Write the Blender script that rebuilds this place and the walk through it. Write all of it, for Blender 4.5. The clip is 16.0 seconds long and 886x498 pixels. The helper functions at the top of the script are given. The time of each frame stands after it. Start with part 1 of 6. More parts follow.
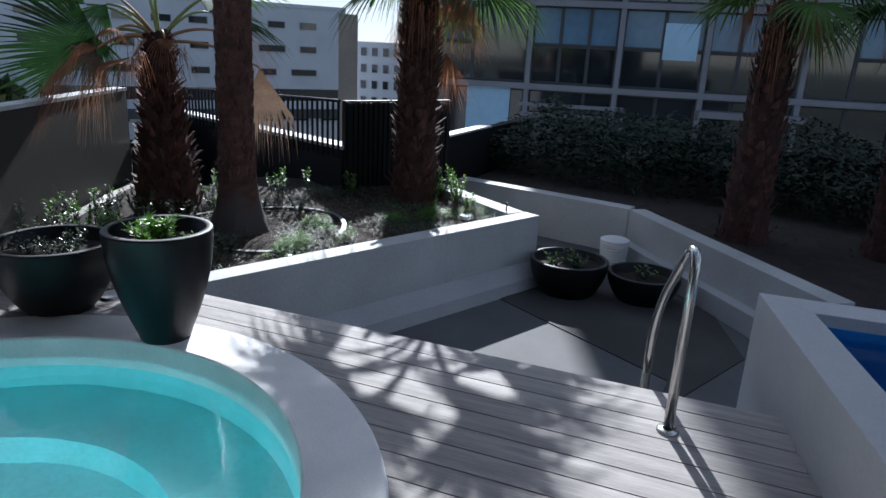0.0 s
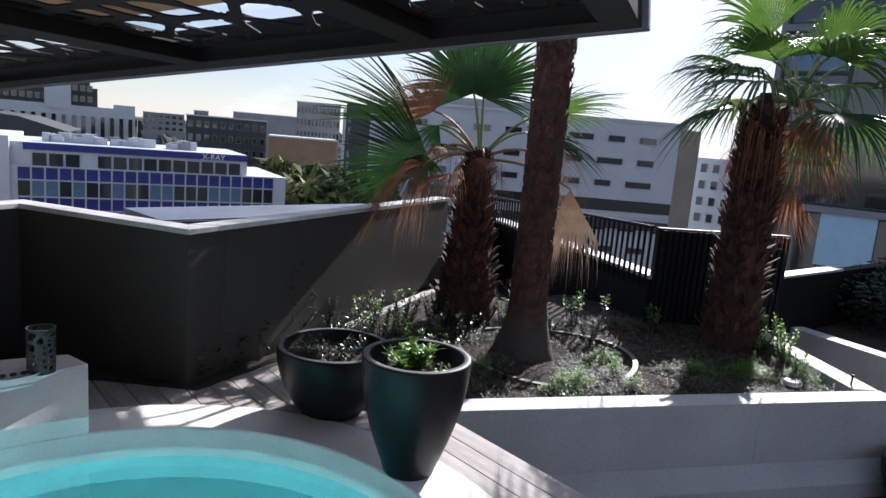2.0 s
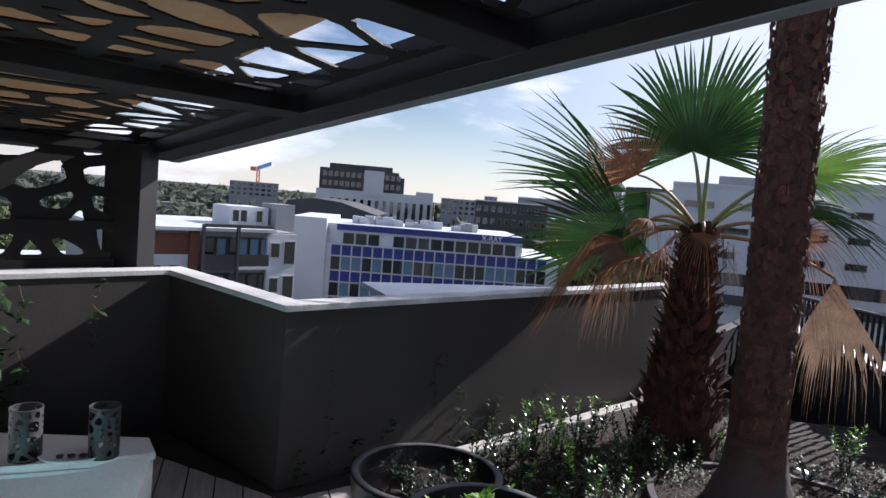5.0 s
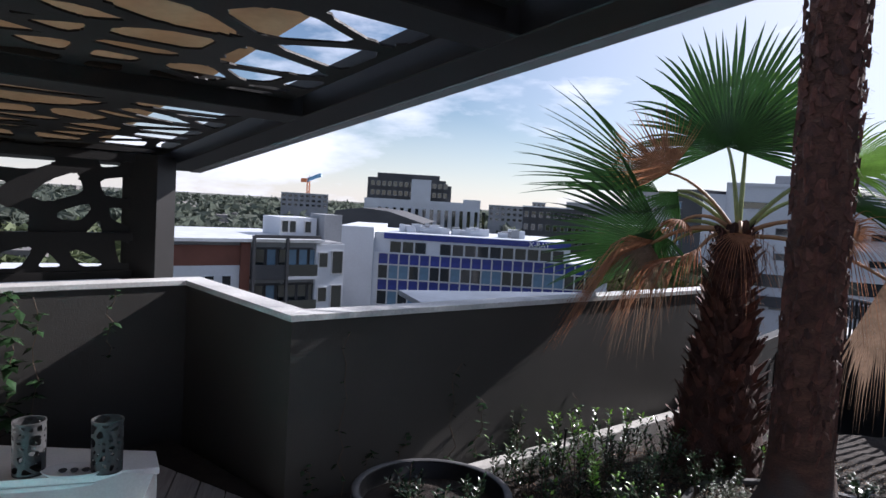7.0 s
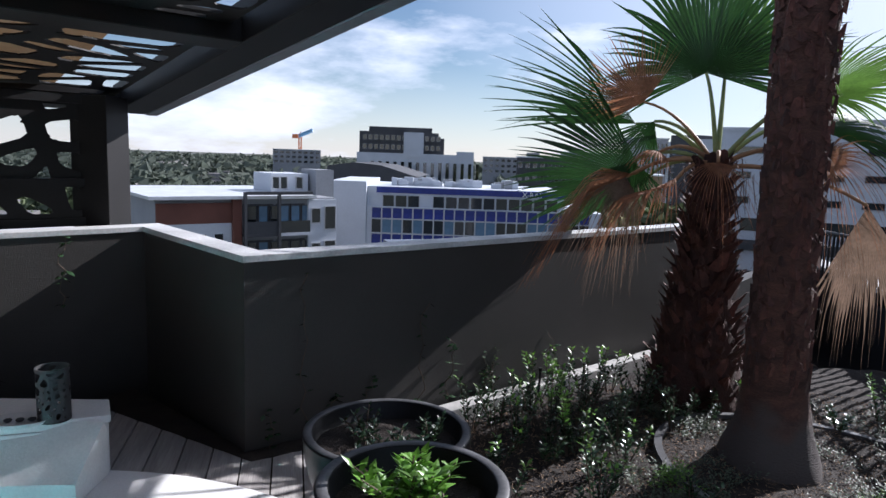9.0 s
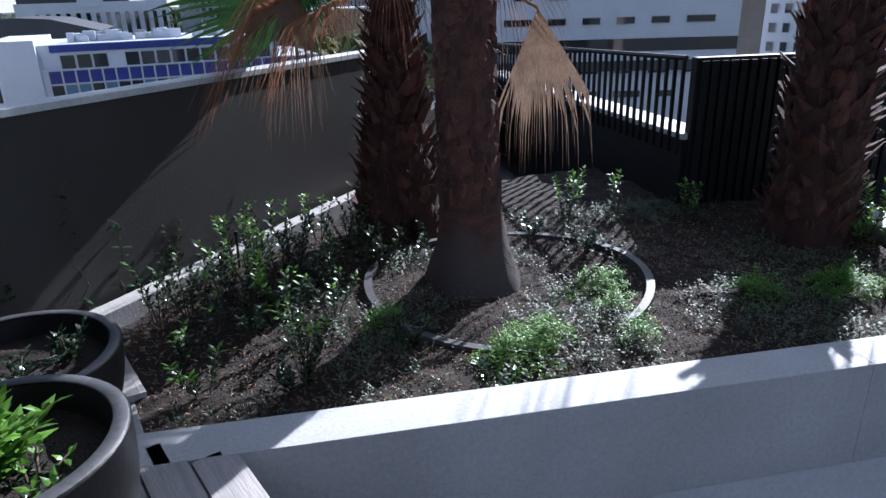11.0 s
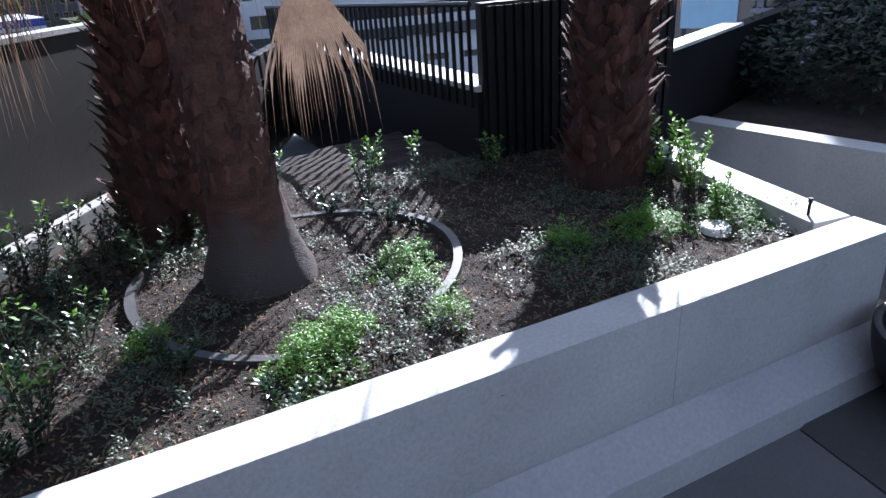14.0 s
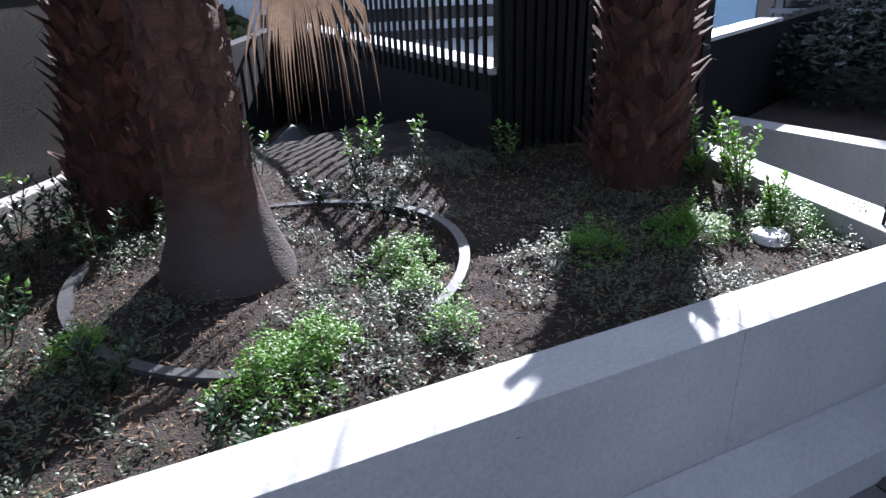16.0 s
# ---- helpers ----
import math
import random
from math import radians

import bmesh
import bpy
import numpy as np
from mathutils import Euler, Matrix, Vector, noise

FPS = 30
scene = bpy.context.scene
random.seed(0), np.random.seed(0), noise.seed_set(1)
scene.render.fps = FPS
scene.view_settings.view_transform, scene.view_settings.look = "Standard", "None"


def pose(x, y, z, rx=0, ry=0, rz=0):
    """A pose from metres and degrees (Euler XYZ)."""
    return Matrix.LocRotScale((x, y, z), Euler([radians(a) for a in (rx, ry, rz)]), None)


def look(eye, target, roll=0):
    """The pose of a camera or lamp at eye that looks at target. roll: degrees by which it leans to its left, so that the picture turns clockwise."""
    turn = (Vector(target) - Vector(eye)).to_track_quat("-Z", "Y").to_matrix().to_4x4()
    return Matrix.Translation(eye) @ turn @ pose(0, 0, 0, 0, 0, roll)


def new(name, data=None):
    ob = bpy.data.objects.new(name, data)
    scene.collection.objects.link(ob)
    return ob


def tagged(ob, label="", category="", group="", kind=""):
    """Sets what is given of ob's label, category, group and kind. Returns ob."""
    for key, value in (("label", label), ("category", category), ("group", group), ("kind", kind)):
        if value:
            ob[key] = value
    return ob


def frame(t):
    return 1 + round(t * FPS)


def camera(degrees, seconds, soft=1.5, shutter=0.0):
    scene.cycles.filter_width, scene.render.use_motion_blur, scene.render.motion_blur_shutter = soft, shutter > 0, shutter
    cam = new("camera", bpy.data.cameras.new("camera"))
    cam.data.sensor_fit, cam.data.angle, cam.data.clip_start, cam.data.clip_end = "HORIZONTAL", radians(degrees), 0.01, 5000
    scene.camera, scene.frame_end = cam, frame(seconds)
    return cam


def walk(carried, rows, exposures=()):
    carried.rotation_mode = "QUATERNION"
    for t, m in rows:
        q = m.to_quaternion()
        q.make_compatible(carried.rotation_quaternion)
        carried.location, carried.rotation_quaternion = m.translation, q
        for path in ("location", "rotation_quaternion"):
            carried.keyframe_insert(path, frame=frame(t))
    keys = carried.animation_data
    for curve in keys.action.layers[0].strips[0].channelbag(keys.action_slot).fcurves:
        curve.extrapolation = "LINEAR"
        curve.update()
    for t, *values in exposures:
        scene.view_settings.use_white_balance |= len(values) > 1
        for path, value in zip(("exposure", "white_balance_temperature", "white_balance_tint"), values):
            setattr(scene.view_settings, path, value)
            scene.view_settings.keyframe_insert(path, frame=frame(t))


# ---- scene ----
cam = camera(67.6, 16.0)

PATH = [
    (0, (-0.326, -0.3, 1.479), (1.181, 0.881, 0.902), 2.9),
    (0.5, (-0.33, -0.235, 1.493), (1.016, 1.152, 0.979), 3.8),
    (1, (-0.236, -0.322, 1.549), (0.91, 1.253, 1.094), 3.9),
    (1.5, (-0.073, -0.179, 1.593), (0.895, 1.526, 1.2), 4.6),
    (2, (0.129, -0.038, 1.584), (0.924, 1.767, 1.256), 4.9),
    (2.5, (0.341, 0.091, 1.563), (0.962, 1.971, 1.282), 4.8),
    (3, (0.537, 0.222, 1.577), (0.988, 2.154, 1.325), 4.9),
    (3.5, (0.715, 0.385, 1.57), (1.005, 2.352, 1.353), 4.9),
    (4, (0.825, 0.533, 1.557), (1.0, 2.517, 1.374), 4.8),
    (4.5, (0.966, 0.668, 1.537), (1.029, 2.66, 1.377), 4.8),
    (7, (1.269, 0.922, 1.524), (1.096, 2.91, 1.387), 3.4),
    (7.5, (1.295, 0.957, 1.52), (1.097, 2.942, 1.385), 3.3),
    (8, (1.344, 0.985, 1.513), (1.11, 2.967, 1.378), 2.9),
    (8.5, (1.394, 1.029, 1.48), (1.144, 3.005, 1.303), 2.3),
    (9, (1.432, 1.078, 1.428), (1.28, 3.054, 1.152), 2.0),
    (9.5, (1.453, 1.16, 1.393), (1.513, 3.111, 0.957), 1.6),
    (10, (1.477, 1.307, 1.352), (1.777, 3.197, 0.768), 1.0),
    (10.2, (1.52, 1.343, 1.348), (1.893, 3.203, 0.717), 0.3),
    (12.3, (1.976, 1.684, 1.279), (2.822, 3.321, 0.503), -3.8),
    (12.5, (1.979, 1.704, 1.273), (2.863, 3.317, 0.487), -4.1),
    (13, (2.013, 1.723, 1.258), (2.953, 3.293, 0.449), -4.6),
    (13.5, (2.053, 1.732, 1.244), (3.027, 3.274, 0.424), -4.5),
    (14, (2.097, 1.743, 1.207), (3.103, 3.262, 0.384), -4.2),
    (14.5, (2.137, 1.79, 1.174), (3.173, 3.286, 0.345), -4.1),
    (15, (2.199, 1.86, 1.096), (3.257, 3.35, 0.283), -4.0),
    (15.5, (2.27, 1.98, 1.056), (3.347, 3.454, 0.238), -3.8),
    (16, (2.323, 2.108, 0.984), (3.332, 3.635, 0.178), -2.0),
]
walk(cam, [(t, look(eye, target, roll)) for t, eye, target, roll in PATH],
     [(0, 0.1, 5600, 10), (2.5, 0.32, 6100, 18), (8, 0.32, 5950, 17), (9.5, 0.25, 5700, 15), (12.3, 0.75, 5350, 15), (16, 0.95, 5700, 17)])

# ---- world, sun ----
SUN_AZ, SUN_EL = radians(51.0), radians(31.0)
world = bpy.data.worlds.new("sky_world")
scene.world = world
world.use_nodes = True
wn, wl = world.node_tree.nodes, world.node_tree.links
wn.clear()
sky = wn.new("ShaderNodeTexSky")
sky.sky_type, sky.sun_disc = "NISHITA", False
sky.sun_elevation, sky.sun_rotation = SUN_EL, SUN_AZ
sky.air_density, sky.dust_density, sky.ozone_density = 1.0, 0.1, 1.6
tc = wn.new("ShaderNodeTexCoord")
mp = wn.new("ShaderNodeMapping")
mp.inputs["Scale"].default_value = (1.6, 1.6, 5.5)
cn = wn.new("ShaderNodeTexNoise")
cn.inputs["Scale"].default_value, cn.inputs["Detail"].default_value, cn.inputs["Roughness"].default_value = 1.7, 9, 0.58
cr = wn.new("ShaderNodeValToRGB")
cr.color_ramp.elements[0].position, cr.color_ramp.elements[1].position = 0.48, 0.66
mx = wn.new("ShaderNodeMix")
mx.data_type = "RGBA"
mx.inputs["B"].default_value = (12.0, 12.4, 13.4, 1)
bg, out = wn.new("ShaderNodeBackground"), wn.new("ShaderNodeOutputWorld")
bg.inputs["Strength"].default_value = 0.075
wl.new(tc.outputs["Generated"], mp.inputs["Vector"])
wl.new(mp.outputs[0], cn.inputs["Vector"])
wl.new(cn.outputs["Fac"], cr.inputs["Fac"])
dotn, glow, hazeh, sepz, mxa, mxb = (wn.new(k) for k in ("ShaderNodeVectorMath", "ShaderNodeMapRange", "ShaderNodeMapRange", "ShaderNodeSeparateXYZ", "ShaderNodeMath", "ShaderNodeMath"))
dotn.operation, mxa.operation, mxb.operation = "DOT_PRODUCT", "MAXIMUM", "MAXIMUM"
dotn.inputs[1].default_value = (math.sin(SUN_AZ) * math.cos(SUN_EL), math.cos(SUN_AZ) * math.cos(SUN_EL), math.sin(SUN_EL))
glow.inputs["From Min"].default_value, glow.inputs["From Max"].default_value, glow.inputs["To Max"].default_value = 0.55, 0.97, 0.9
hazeh.inputs["From Min"].default_value, hazeh.inputs["From Max"].default_value = 0.0, 0.14
hazeh.inputs["To Min"].default_value, hazeh.inputs["To Max"].default_value = 0.4, 0.0
wl.new(tc.outputs["Generated"], dotn.inputs[0])
wl.new(tc.outputs["Generated"], sepz.inputs[0])
wl.new(dotn.outputs["Value"], glow.inputs["Value"])
wl.new(sepz.outputs["Z"], hazeh.inputs["Value"])
wl.new(glow.outputs[0], mxa.inputs[0])
wl.new(hazeh.outputs[0], mxa.inputs[1])
wl.new(mxa.outputs[0], mxb.inputs[0])
wl.new(cr.outputs["Color"], mxb.inputs[1])
wl.new(mxb.outputs[0], mx.inputs["Factor"])
wl.new(sky.outputs[0], mx.inputs["A"])
wl.new(mx.outputs["Result"], bg.inputs["Color"])
wl.new(bg.outputs[0], out.inputs["Surface"])
sun = new("sun", bpy.data.lights.new("sun", "SUN"))
sun.data.energy, sun.data.angle, sun.data.color = 7.5, radians(0.5), (1.0, 0.95, 0.88)
sdir = Vector((math.sin(SUN_AZ) * math.cos(SUN_EL), math.cos(SUN_AZ) * math.cos(SUN_EL), math.sin(SUN_EL)))
sun.matrix_world = look(sdir * 40, (0, 0, 0))
scene.view_settings.exposure = 0.0


# ---- materials ----
def mat(name, col, rough=0.7, var=0.25, scale=4.0, fine=60.0, bump=0.15, metal=0.0, col2=None, stretch=(1, 1, 1), island=False,
        trans=0.0, spec=None, objrand=0.0):
    """A surface of one base colour with large stains, small grain and fine relief."""
    m = bpy.data.materials.new(name)
    m.use_nodes = True
    n, l = m.node_tree.nodes, m.node_tree.links
    b = n["Principled BSDF"]
    b.inputs["Roughness"].default_value, b.inputs["Metallic"].default_value = rough, metal
    if spec is not None:
        b.inputs["Specular IOR Level"].default_value = spec
    t = n.new("ShaderNodeTexCoord")
    mpg = n.new("ShaderNodeMapping")
    mpg.inputs["Scale"].default_value = stretch
    l.new(t.outputs["Object"], mpg.inputs["Vector"])
    n1, n2 = n.new("ShaderNodeTexNoise"), n.new("ShaderNodeTexNoise")
    n1.inputs["Scale"].default_value, n2.inputs["Scale"].default_value = scale, fine
    n1.inputs["Detail"].default_value, n2.inputs["Detail"].default_value = 5, 4
    l.new(mpg.outputs[0], n1.inputs["Vector"])
    l.new(mpg.outputs[0], n2.inputs["Vector"])
    r1 = n.new("ShaderNodeMapRange")
    r1.inputs["From Min"].default_value, r1.inputs["From Max"].default_value = 0.3, 0.7
    l.new(n1.outputs["Fac"], r1.inputs["Value"])
    mixc = n.new("ShaderNodeMix")
    mixc.data_type = "RGBA"
    lo = [c * (1 - var) for c in col]
    hi = col2 or [min(0.95, c * (1 + var)) for c in col]
    mixc.inputs["A"].default_value, mixc.inputs["B"].default_value = (*lo, 1), (*hi, 1)
    l.new(r1.outputs[0], mixc.inputs["Factor"])
    hsv = n.new("ShaderNodeHueSaturation")
    l.new(mixc.outputs["Result"], hsv.inputs["Color"])
    r2 = n.new("ShaderNodeMapRange")
    r2.inputs["From Min"].default_value, r2.inputs["From Max"].default_value = 0.3, 0.7
    r2.inputs["To Min"].default_value, r2.inputs["To Max"].default_value = 1 - var * 0.6, 1 + var * 0.6
    l.new(n2.outputs["Fac"], r2.inputs["Value"])
    src = r2.outputs[0]
    if island or objrand:
        if island:
            g = n.new("ShaderNodeNewGeometry")
            rnd = g.outputs["Random Per Island"]
        else:
            g = n.new("ShaderNodeObjectInfo")
            rnd = g.outputs["Random"]
        k = objrand or 0.5
        r3 = n.new("ShaderNodeMapRange")
        r3.inputs["To Min"].default_value, r3.inputs["To Max"].default_value = 1 - k, 1 + k
        l.new(rnd, r3.inputs["Value"])
        mu = n.new("ShaderNodeMath")
        mu.operation = "MULTIPLY"
        l.new(src, mu.inputs[0])
        l.new(r3.outputs[0], mu.inputs[1])
        src = mu.outputs[0]
    l.new(src, hsv.inputs["Value"])
    l.new(hsv.outputs["Color"], b.inputs["Base Color"])
    if bump:
        bp = n.new("ShaderNodeBump")
        bp.inputs["Strength"].default_value, bp.inputs["Distance"].default_value = bump, 0.01
        l.new(n2.outputs["Fac"], bp.inputs["Height"])
        l.new(bp.outputs[0], b.inputs["Normal"])
    if trans:
        tr = n.new("ShaderNodeBsdfTranslucent")
        ms = n.new("ShaderNodeMixShader")
        ms.inputs[0].default_value = trans
        l.new(hsv.outputs["Color"], tr.inputs["Color"])
        l.new(b.outputs[0], ms.inputs[1])
        l.new(tr.outputs[0], ms.inputs[2])
        l.new(ms.outputs[0], n["Material Output"].inputs["Surface"])
    return m


def glass(name, col=(0.8, 0.9, 0.9), rough=0.02, ior=1.33):
    m = bpy.data.materials.new(name)
    m.use_nodes = True
    b = m.node_tree.nodes["Principled BSDF"]
    b.inputs["Base Color"].default_value = (*col, 1)
    b.inputs["Roughness"].default_value, b.inputs["IOR"].default_value = rough, ior
    b.inputs["Transmission Weight"].default_value = 1.0
    return m


def water(name, bump=0.25, scale=3.0):
    m = glass(name, (0.93, 0.98, 1.0), 0.0, 1.33)
    n, l = m.node_tree.nodes, m.node_tree.links
    t, ns, bp = n.new("ShaderNodeTexCoord"), n.new("ShaderNodeTexNoise"), n.new("ShaderNodeBump")
    ns.inputs["Scale"].default_value, ns.inputs["Detail"].default_value = scale, 3
    bp.inputs["Strength"].default_value, bp.inputs["Distance"].default_value = bump, 0.03
    l.new(t.outputs["Object"], ns.inputs["Vector"])
    l.new(ns.outputs["Fac"], bp.inputs["Height"])
    l.new(bp.outputs[0], n["Principled BSDF"].inputs["Normal"])
    return m


M_CHAR = mat("charcoal_render", (0.042, 0.039, 0.036), 0.5, 0.2, 1.2, 180, 0.3, spec=0.4)
M_BLACK = mat("black_paint", (0.008, 0.008, 0.009), 0.6, 0.3, 3, 90, 0.1, spec=0.25)
M_STEELBLK = mat("dark_powder_coat", (0.012, 0.011, 0.011), 0.5, 0.3, 2, 120, 0.08, spec=0.3)
M_CAP = mat("pale_wall_cap", (0.5, 0.5, 0.5), 0.6, 0.22, 3, 60, 0.1)
M_CONC = mat("smooth_concrete", (0.48, 0.48, 0.475), 0.7, 0.17, 1.3, 70, 0.12)
M_CONC2 = mat("bench_concrete", (0.42, 0.425, 0.43), 0.7, 0.14, 1.1, 60, 0.12)
M_PAVE = mat("grey_paving", (0.12, 0.12, 0.124), 0.8, 0.16, 2, 80, 0.1)
# Darker paving colour with the terrace shade painted in.
M_SHADEPAVE = mat("shade_dark_paving", (0.055, 0.053, 0.052), 0.8, 0.2, 2, 80, 0.1)
M_WHITE = mat("white_render", (0.74, 0.74, 0.74), 0.55, 0.06, 2, 60, 0.06)
M_POOLW = mat("pool_wall_render", (0.5, 0.5, 0.51), 0.6, 0.08, 2, 60, 0.06)
M_LANT = mat("dark_lantern_metal", (0.05, 0.05, 0.052), 0.5, 0.2, 9, 90, 0.05)
M_COPING = mat("white_stone_coping", (0.86, 0.85, 0.84), 0.55, 0.08, 3, 90, 0.1)
M_BOARD = mat("weathered_grey_timber", (0.36, 0.335, 0.32), 0.75, 0.2, 3, 16, 0.25, stretch=(0.7, 9, 1), objrand=0.1)
M_JOIST = mat("dark_joist", (0.02, 0.018, 0.016), 0.9)
M_SPA = mat("turquoise_plaster", (0.36, 0.84, 0.88), 0.6, 0.1, 2, 40, 0.05)
M_POOL = mat("blue_pool_plaster", (0.02, 0.2, 0.52), 0.6, 0.12, 2, 40, 0.05)
M_WATER = water("spa_water")
M_WATER2 = water("pool_water", 0.12, 2.0)
M_POT = mat("black_glazed_pot", (0.007, 0.007, 0.008), 0.42, 0.4, 5, 80, 0.06, spec=0.25)
M_SOIL = mat("dark_soil", (0.022, 0.015, 0.011), 0.95, 0.5, 9, 120, 0.9)
M_MULCH = mat("mulch_chips", (0.2, 0.13, 0.078), 0.85, 0.45, 12, 60, 0.1, island=True)
M_TRUNK = mat("smooth_palm_bark", (0.085, 0.038, 0.027), 0.9, 0.5, 5, 60, 0.9, stretch=(1, 1, 3))
M_SHAG = mat("shaggy_palm_bark", (0.045, 0.018, 0.013), 0.9, 0.4, 9, 50, 0.8, stretch=(2, 2, 1))
M_BOOT = mat("dry_leaf_base", (0.075, 0.028, 0.02), 0.8, 0.4, 15, 90, 0.4, island=True)
M_FROND = mat("green_palm_leaf", (0.024, 0.07, 0.016), 0.4, 0.3, 6, 60, 0.1, trans=0.22)
M_FRONDL = mat("yellow_green_palm_leaf", (0.085, 0.17, 0.03), 0.45, 0.3, 6, 60, 0.1, trans=0.42)
M_DEAD = mat("dead_palm_leaf", (0.33, 0.15, 0.078), 0.75, 0.3, 8, 60, 0.2, trans=0.45)
M_STRAW = mat("straw_palm_leaf", (0.25, 0.175, 0.125), 0.75, 0.25, 8, 60, 0.2, trans=0.3)
M_PETI = mat("green_petiole", (0.2, 0.24, 0.09), 0.45, 0.2)
M_PETD = mat("orange_petiole", (0.32, 0.17, 0.08), 0.5, 0.25)
M_LEAF = mat("glossy_dark_leaf", (0.026, 0.055, 0.024), 0.24, 0.3, 8, 60, 0.05, island=True, trans=0.22)
M_LEAFB = mat("bright_green_leaf", (0.14, 0.3, 0.04), 0.38, 0.25, 8, 60, 0.05, island=True, trans=0.4)
M_LEAFG = mat("grey_green_leaf", (0.075, 0.1, 0.06), 0.45, 0.3, 8, 60, 0.05, island=True, trans=0.25)
M_STEM = mat("brown_stem", (0.09, 0.06, 0.04), 0.8)
M_STEEL = mat("brushed_stainless_steel", (0.55, 0.54, 0.52), 0.22, 0.08, 5, 120, 0.03, metal=1.0)
M_HEDGE = mat("dark_hedge_leaf", (0.018, 0.036, 0.02), 0.6, 0.3, 8, 60, 0.05, island=True, trans=0.2)
M_GLASSD = mat("dark_reflective_glass", (0.015, 0.02, 0.024), 0.06, 0.2, 0.4, 3, 0.0, spec=1.0)
# Glass with the sky's blue reflection put into its base colour.
M_GLASSB = mat("blue_reflection_glass", (0.1, 0.18, 0.27), 0.15, 0.12, 0.5, 3, 0.0)
M_BLUE = mat("cobalt_blue_panel", (0.022, 0.035, 0.2), 0.25, 0.2, 0.5, 3, 0.0, objrand=0.2)
M_PALE = mat("pale_mullion", (0.42, 0.43, 0.45), 0.5, 0.1)
M_BEAM = mat("grey_facade_beam", (0.2, 0.2, 0.225), 0.6, 0.1, 1, 20, 0.05)
M_BWHITE = mat("white_building_render", (0.5, 0.53, 0.58), 0.7, 0.06, 0.3, 6, 0.02)
M_BGREY = mat("grey_building_render", (0.25, 0.26, 0.28), 0.7, 0.1, 0.3, 6, 0.02)
M_BDARK = mat("dark_building_cladding", (0.05, 0.052, 0.058), 0.7, 0.15, 0.3, 6, 0.02)
M_BRICK = mat("brown_brick", (0.14, 0.055, 0.04), 0.85, 0.15, 0.6, 30, 0.05)
M_TAN = mat("tan_building", (0.24, 0.16, 0.1), 0.85, 0.15, 0.3, 6, 0.02)
M_ROOF = mat("pale_metal_roof", (0.55, 0.57, 0.6), 0.4, 0.12, 0.8, 10, 0.03)
M_ROOFD = mat("weathered_roof_sheet", (0.1, 0.115, 0.15), 0.4, 0.35, 0.8, 10, 0.03)
# Pale base colour stands in for sky mirrored in a pane.
M_SKYP = mat("painted_sky_pane", (0.3, 0.5, 0.68), 0.1, 0.08, 0.5, 3, 0.0)
M_GROUND = mat("street_asphalt", (0.06, 0.06, 0.06), 0.9, 0.3, 0.02, 1, 0.1, col2=(0.1, 0.11, 0.08))
M_TREE = mat("eucalypt_foliage", (0.1, 0.125, 0.06), 0.8, 0.35, 0.3, 6, 0.3, objrand=0.3, island=True, trans=0.35)
# Foliage greyed for distance: the haze is part of this base colour.
M_TREEF = mat("haze_tinted_far_foliage", (0.11, 0.13, 0.105), 0.9, 0.3, 0.1, 3, 0.0, objrand=0.2, island=True, trans=0.5)
M_TREEY = mat("sunlit_yellow_green_foliage", (0.13, 0.15, 0.04), 0.8, 0.35, 0.6, 6, 0.3, island=True)
M_ORANGE = mat("orange_crane_paint", (0.45, 0.14, 0.05), 0.6)
M_BEIGE = mat("beige_awning_sheet", (0.45, 0.36, 0.26), 0.8, 0.1, 2, 30, 0.05, trans=0.5)
M_SIGN = mat("white_sign_paint", (0.8, 0.8, 0.8), 0.5, 0.05)
M_KERB = mat("old_concrete_kerb", (0.38, 0.37, 0.35), 0.85, 0.2, 6, 80, 0.3)
M_RING = mat("grey_edging_strip", (0.07, 0.07, 0.073), 0.45, 0.3, 5, 60, 0.1)



def tint_low(m, col, z0, z1):
    """Blends the base colour towards another below a height of the object's own space."""
    n, l = m.node_tree.nodes, m.node_tree.links
    b = n["Principled BSDF"]
    src = b.inputs["Base Color"].links[0].from_socket
    t, sep, r, mxn, ns, ad = (n.new(k) for k in ("ShaderNodeTexCoord", "ShaderNodeSeparateXYZ", "ShaderNodeMapRange", "ShaderNodeMix", "ShaderNodeTexNoise", "ShaderNodeMath"))
    mxn.data_type, ad.operation, ns.inputs["Scale"].default_value = "RGBA", "MULTIPLY_ADD", 5.0
    l.new(t.outputs["Object"], sep.inputs[0])
    l.new(t.outputs["Object"], ns.inputs["Vector"])
    l.new(ns.outputs["Fac"], ad.inputs[0])
    ad.inputs[1].default_value = 0.7
    l.new(sep.outputs["Z"], ad.inputs[2])
    l.new(ad.outputs[0], r.inputs["Value"])
    r.inputs["From Min"].default_value, r.inputs["From Max"].default_value = z0 + 0.35, z1 + 0.35
    l.new(r.outputs[0], mxn.inputs["Factor"])
    mxn.inputs["A"].default_value = (*col, 1)
    l.new(src, mxn.inputs["B"])
    l.new(mxn.outputs["Result"], b.inputs["Base Color"])


tint_low(M_TRUNK, (0.075, 0.062, 0.058), 0.12, 0.34)


# ---- mesh helpers ----
def mesh_of(name, verts, faces, m, smooth=False):
    me = bpy.data.meshes.new(name)
    me.from_pydata([tuple(v) for v in verts], [], faces)
    me.update()
    me.materials.append(m)
    if smooth:
        me.polygons.foreach_set("use_smooth", [True] * len(me.polygons))
    return me


